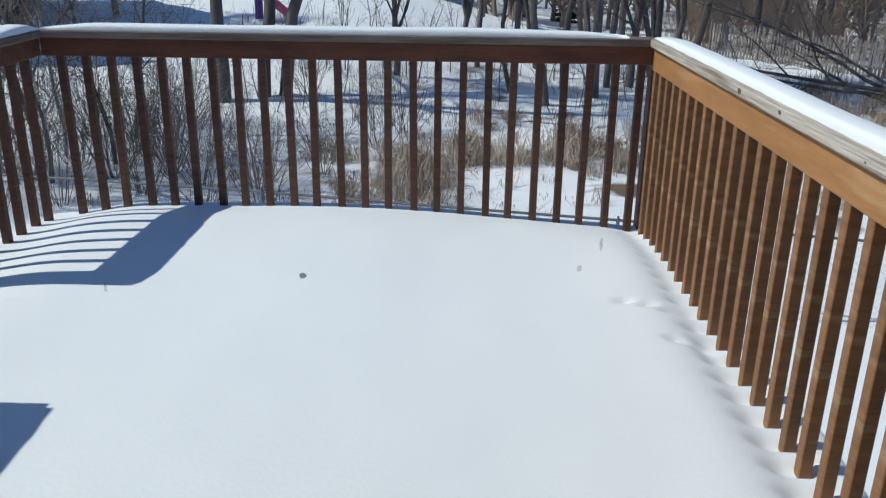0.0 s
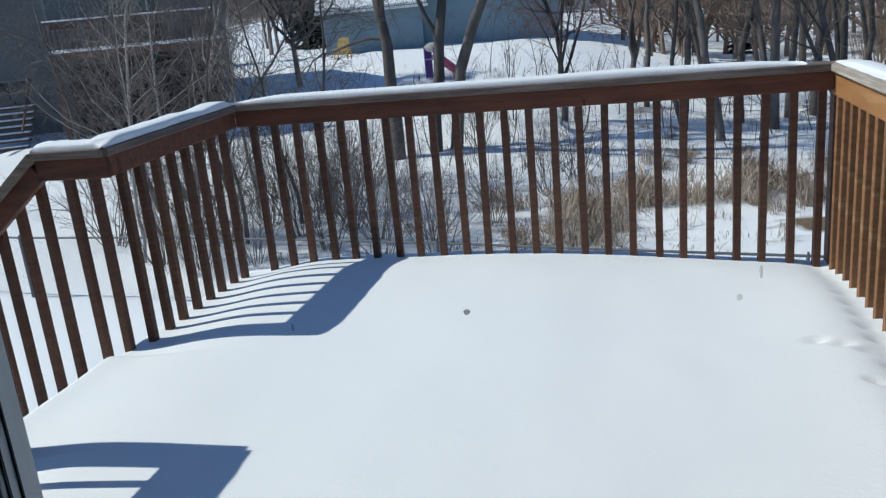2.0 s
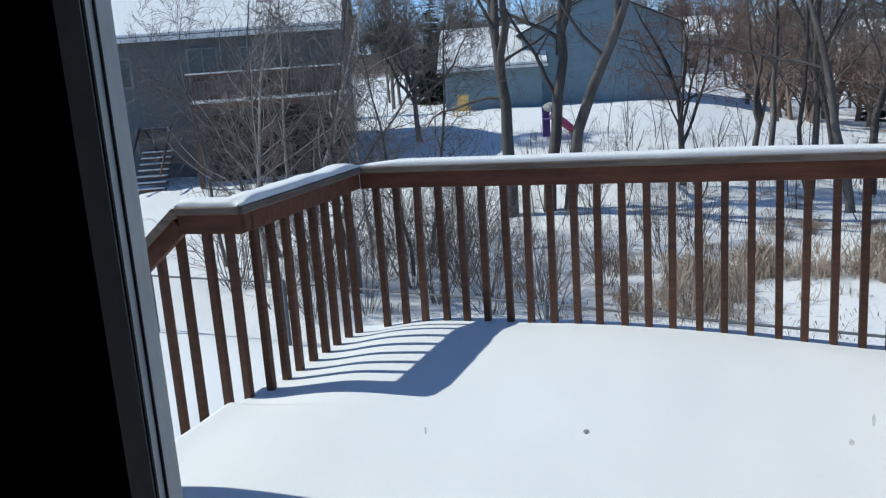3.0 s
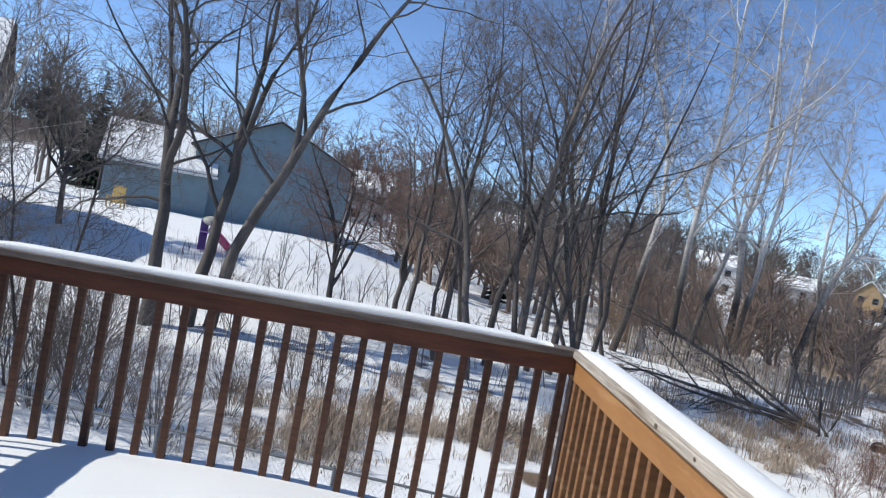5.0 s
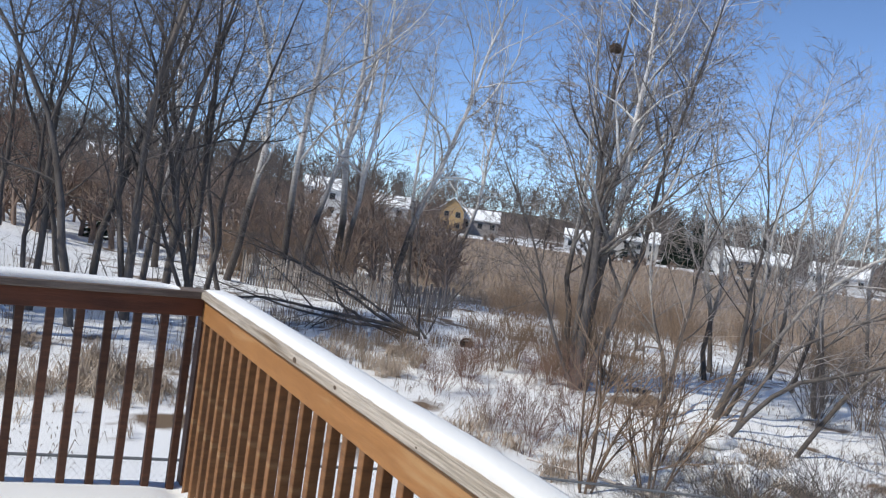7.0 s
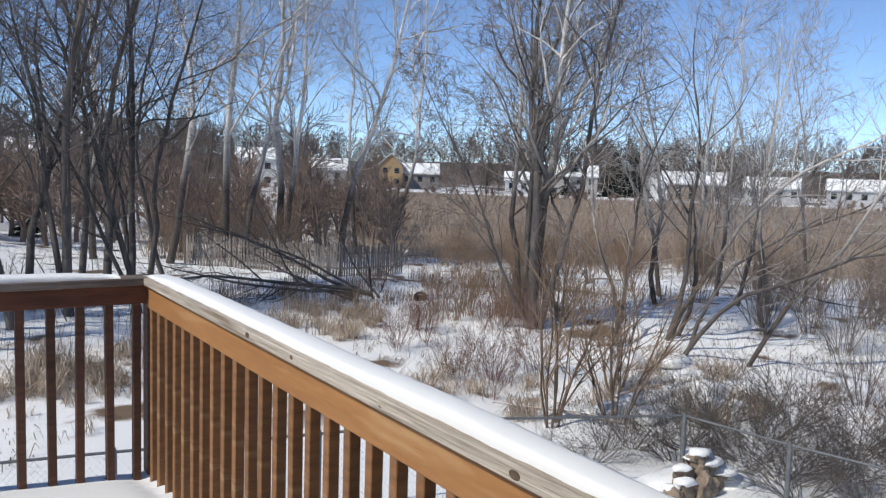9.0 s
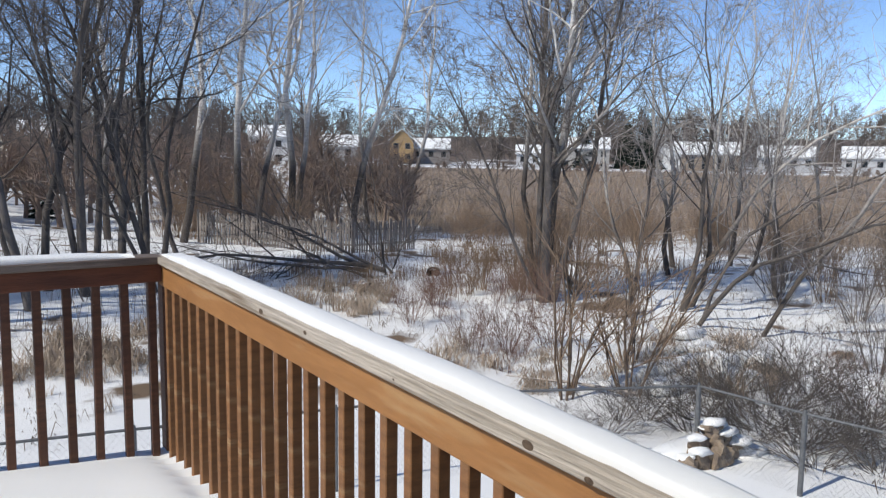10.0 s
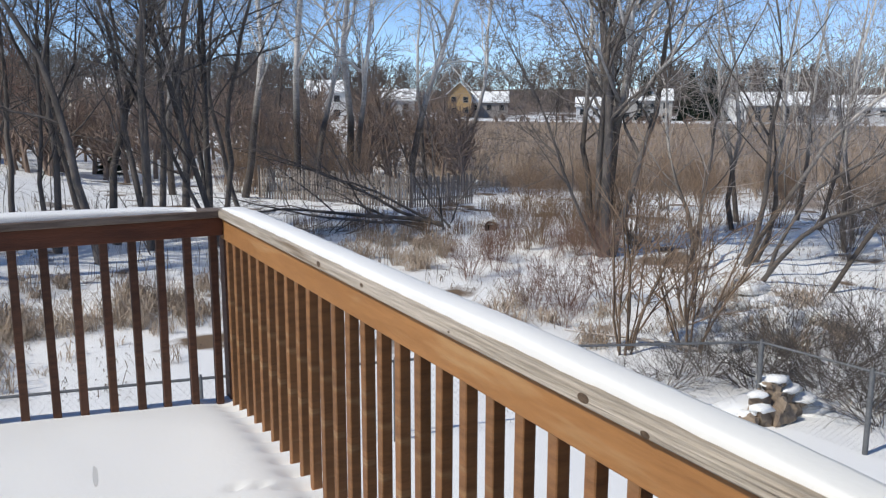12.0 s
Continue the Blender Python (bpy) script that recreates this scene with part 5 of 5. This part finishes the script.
def picket_fence():
    f = thing("picket_fence", (0, 0, 0), "weathered grey wooden picket fence in a thicket", "fence")
    pts = [Vector((11.4, 37.5, 0)), Vector((16.1, 31.3, 0)), Vector((20.0, 32.6, 0))]
    rng = random.Random(4)
    bm = bmesh.new()
    prof = [(-0.045, 0), (0.045, 0), (0.045, 1.32), (0, 1.42), (-0.045, 1.32)]
    fr = [bm.verts.new((x, -0.01, z)) for x, z in prof]
    bk = [bm.verts.new((x, 0.01, z)) for x, z in prof]
    bm.faces.new(fr)
    bm.faces.new(bk[::-1])
    for i in range(5):
        bm.faces.new((fr[i], bk[i], bk[(i + 1) % 5], fr[(i + 1) % 5]))
    me = bpy.data.meshes.new("picket")
    bm.to_mesh(me)
    bm.free()
    me.materials.append(PICKET)
    for a, b in zip(pts, pts[1:]):
        L = (b - a).length
        u = (b - a).normalized()
        yaw = math.atan2(u.y, u.x)
        n = int(L / 0.15)
        for k in range(n):
            p = a + u * (k + 0.5) * 0.15
            ob = new("picket", me)
            ob.parent = f
            ob.location = (p.x, p.y, ground_z(p.x, p.y) - 0.02)
            ob.rotation_euler = (0, rng.gauss(0, 0.025), yaw)
            ob.scale = (1, 1, rng.uniform(0.96, 1.03))
        for z in (0.35, 1.0):
            part("rail", span_bm((a.x, a.y + 0.04, ground_z(a.x, a.y) + z), (b.x, b.y + 0.04, ground_z(b.x, b.y) + z), 0.04, 0.09), PICKET, f)
        for k in range(int(L / 2.4) + 1):
            p = a + u * min(k * 2.4, L)
            part("post", box_bm((0.1, 0.1, 1.6), (p.x, p.y + 0.08, ground_z(p.x, p.y) + 0.7)), PICKET, f)


wire_fence([(-15.83, 12.3), (-7.0, 11.4), (-2.4, 10.7), (6.85, 8.69), (9.32, 7.51), (9.5, 6.0), (10.3, 1.7)])
picket_fence()


# ---------------------------------------------------------------- small things in the yard
def rock_bm(size, seed, centre=(0, 0, 0), rough=0.3):
    bm = bmesh.new()
    bmesh.ops.create_icosphere(bm, subdivisions=2, radius=1)
    for v in bm.verts:
        k = 1 + rough * noise.noise(v.co * 1.3 + Vector((seed, 0, 0))) + 0.4 * rough * noise.noise(v.co * 3.5 + Vector((0, seed, 0)))
        c = v.co * k
        c = Vector((math.copysign(abs(c.x) ** 0.8, c.x), math.copysign(abs(c.y) ** 0.8, c.y), math.copysign(abs(c.z) ** 0.75, c.z)))
        v.co = Vector((c.x * size[0], c.y * size[1], c.z * size[2])) + Vector(centre)
    return bm


def rock_pile():
    z = ground_z(9.46, 7.36)
    root = thing("rock_pile", (9.46, 7.36, z), "stacked tan stones capped with snow", "rocks")
    root.scale = (0.92, 0.92, 0.85)
    rng = random.Random(8)
    for k, (x, y, zz, s) in enumerate(((-0.35, -0.05, 0.12, 0.16), (-0.12, -0.15, 0.14, 0.15), (0.12, -0.12, 0.13, 0.16), (0.36, 0.0, 0.12, 0.17), (-0.22, 0.05, 0.36, 0.14), (0.05, 0.0, 0.38, 0.15), (0.28, 0.02, 0.36, 0.14), (-0.06, 0.02, 0.56, 0.12), (0.15, 0.04, 0.58, 0.12), (-0.62, -0.1, 0.08, 0.13), (0.62, 0.05, 0.09, 0.15), (-0.05, -0.2, 0.3, 0.1))):
        st = part("stone", rock_bm((s * rng.uniform(0.9, 1.25), s, s * rng.uniform(0.8, 1.3)), k * 3.1, (x, y, zz), 0.75), STONE, root)
    for k, (x, y, zz, a, b, c) in enumerate(((0.03, 0.0, 0.68, 0.18, 0.14, 0.05), (0.40, 0.02, 0.47, 0.22, 0.16, 0.05), (-0.32, 0.02, 0.47, 0.15, 0.13, 0.045), (0.66, 0.02, 0.22, 0.22, 0.18, 0.06), (-0.60, 0.0, 0.19, 0.15, 0.14, 0.05), (0.12, 0.12, 0.58, 0.34, 0.2, 0.06), (0.0, 0.3, 0.12, 0.9, 0.4, 0.13), (0.52, -0.12, 0.30, 0.26, 0.16, 0.06), (-0.40, -0.12, 0.30, 0.22, 0.13, 0.06), (0.22, -0.1, 0.50, 0.2, 0.12, 0.05), (0.85, -0.05, 0.05, 0.4, 0.3, 0.10))):
        sn = part("snow_cap", rock_bm((a * 0.85, b * 0.9, c * 1.15), 40 + k, (x, y, zz), 0.75), SNOW, root, "snow cap")
        sn.data.polygons.foreach_set("use_smooth", [True] * len(sn.data.polygons))


def hollow_log():
    x, y = 15.20, 23.60
    root = thing("hollow_log", (x, y, ground_z(x, y)), "dark hollow log half under snow", "log")
    bm = bmesh.new()
    rings = []
    for yy, r in ((0.0, 0.30), (0.0, 0.22), (0.9, 0.20)):
        rings.append([bm.verts.new((r * math.cos(a) * 1.25, yy, 0.18 + r * math.sin(a))) for a in np.linspace(0, 2 * math.pi, 15)[:-1]])
    outer = [bm.verts.new((0.30 * math.cos(a) * 1.25, 1.1, 0.18 + 0.30 * math.sin(a))) for a in np.linspace(0, 2 * math.pi, 15)[:-1]]
    for p, q in ((rings[0], rings[1]), (rings[1], rings[2]), (outer, rings[0])):
        for i in range(14):
            bm.faces.new((p[i], p[(i + 1) % 14], q[(i + 1) % 14], q[i]))
    bm.faces.new(rings[2])
    part("shell", bm, mat("rotten bark", (0.05, 0.04, 0.034), (0.03, 0.025, 0.022), 6, 0.95, bump=0.5), root)
    part("snow_cap", rock_bm((0.75, 0.6, 0.2), 3, (0.05, 0.85, 0.40)), SNOW, root, "snow cap")
    root.rotation_euler = (0, 0, radians(-35))
    root.scale = (0.62, 0.62, 0.62)


def play_slide():
    x, y = -6.78, 31.53
    root = thing("play_slide", (x, y, ground_z(x, y)), "purple and pink plastic toddler slide in snow", "slide")
    purple, pink, cream = paint("purple plastic", (0.20, 0.12, 0.36)), paint("pink plastic", (0.62, 0.10, 0.24)), paint("cream plastic", (0.70, 0.66, 0.52))
    for sx in (-0.28, 0.28):
        part("side_panel", box_bm((0.07, 0.5, 1.35), (sx, 0.3, 0.70), 0.03), purple, root)
    part("platform", box_bm((0.5, 0.5, 0.06), (0, 0.3, 0.85), 0.01), purple, root)
    part("chute", span_bm((0, 0.05, 0.9), (0.0, -1.2, 0.12), 0.46, 0.05, 0.01), pink, root, "pink sliding chute")
    for sx in (-0.24, 0.24):
        part("chute_lip", span_bm((sx, 0.05, 0.99), (sx, -1.2, 0.2), 0.05, 0.14, 0.015), pink, root)
    bm = bmesh.new()
    bmesh.ops.create_uvsphere(bm, u_segments=14, v_segments=8, radius=0.36, matrix=Matrix.Translation((0, 0.3, 1.36)) @ Matrix.Diagonal((1, 0.8, 0.6, 1)))
    part("roof", bm, cream, root, "cream rounded top with snow")
    root.rotation_euler = (0, 0, radians(150))
    root.scale = (0.85, 0.85, 0.85)


def yellow_chair():
    x, y = -14.38, 42.81
    root = thing("garden_chair", (x, y, ground_z(x, y) + 0.02), "yellow wooden slatted garden chair in snow", "chair")
    m = paint("yellow paint", (0.62, 0.42, 0.12))
    for k in range(5):
        part("back_slat", box_bm((0.10, 0.03, 0.85), (-0.26 + k * 0.13, 0.25, 0.72), 0.01, pose(0, 0, 0, -18)), m, root)
    for k in range(4):
        part("seat_slat", box_bm((0.65, 0.10, 0.03), (0, -0.25 + k * 0.12, 0.36 - k * 0.03), 0.005), m, root)
    for sx in (-0.36, 0.36):
        part("armrest", box_bm((0.12, 0.7, 0.03), (sx, -0.02, 0.58), 0.01), m, root)
        part("leg", box_bm((0.06, 0.08, 0.58), (sx, -0.3, 0.29), 0.005), m, root)
        part("leg", box_bm((0.06, 0.08, 0.5), (sx, 0.28, 0.25), 0.005), m, root)


def fallen_stick():
    rng = np.random.default_rng(3)
    out = [[], [], []]
    a = np.array(on_ground(10.67, 9.89, -0.12))
    grow(rng, a, (-0.55, 0.8, 0.03), 2.4, 0.045, 0, dict(BUSH, lift=[0, 0, 0], kids=[3, 2], wander=[0.05, 0.1, 0.1]), out)
    ob = new("fallen_branch", mesh_of("fallen_branch", out[0] + out[1], PALE_TWIG))
    tagged(ob, "pale fallen branch lying on snow", "branch")


def nest():
    verts, faces = [], []
    rng = np.random.default_rng(6)
    c = np.array((15.3, 18.3, 6.95))
    for _ in range(150):
        d = rng.normal(0, 1, 3)
        d /= np.linalg.norm(d)
        p = c + d * rng.uniform(0.02, 0.15) * np.array((1.3, 1.1, 0.8))
        t = np.cross(d, rng.normal(0, 1, 3))
        t /= np.linalg.norm(t)
        tube(verts, faces, [p - t * 0.11, p + t * 0.13], [0.011, 0.006], 3)
    tagged(obj("squirrel_nest", verts, faces, mat("dead leaves", (0.17, 0.115, 0.08), (0.10, 0.07, 0.05))), "dark leafy squirrel nest high in tree", "nest")


def snow_mounds():
    """Uneven heaps of snow caught on the flattened grass past the wire fence."""
    rng = random.Random(17)
    bm = bmesh.new()
    for x, y in ((13.9, 12.3), (14.3, 11.2), (14.9, 13.4), (13.4, 10.6), (12.6, 11.6), (15.4, 12.4), (13.2, 9.4), (12.0, 9.9), (11.3, 10.7), (14.8, 10.2)):
        for _ in range(3):
            px, py = x + rng.gauss(0, 0.3), y + rng.gauss(0, 0.3)
            lump = rock_bm((rng.uniform(0.2, 0.5), rng.uniform(0.15, 0.35), rng.uniform(0.1, 0.24)), rng.uniform(0, 50), (px, py, ground_z(px, py) + rng.uniform(0.0, 0.16)), 0.6)
            tmp = bpy.data.meshes.new("lump")
            lump.to_mesh(tmp)
            lump.free()
            bm.from_mesh(tmp)
            bpy.data.meshes.remove(tmp)
    ob = part("snow_mounds", bm, SNOW, None)
    ob.data.polygons.foreach_set("use_smooth", [True] * len(ob.data.polygons))
    tagged(ob, "uneven snow mounds caught on flattened dry grass", "snow", kind="stuff")


snow_mounds()
rock_pile()
hollow_log()
play_slide()
yellow_chair()
fallen_stick()
nest()
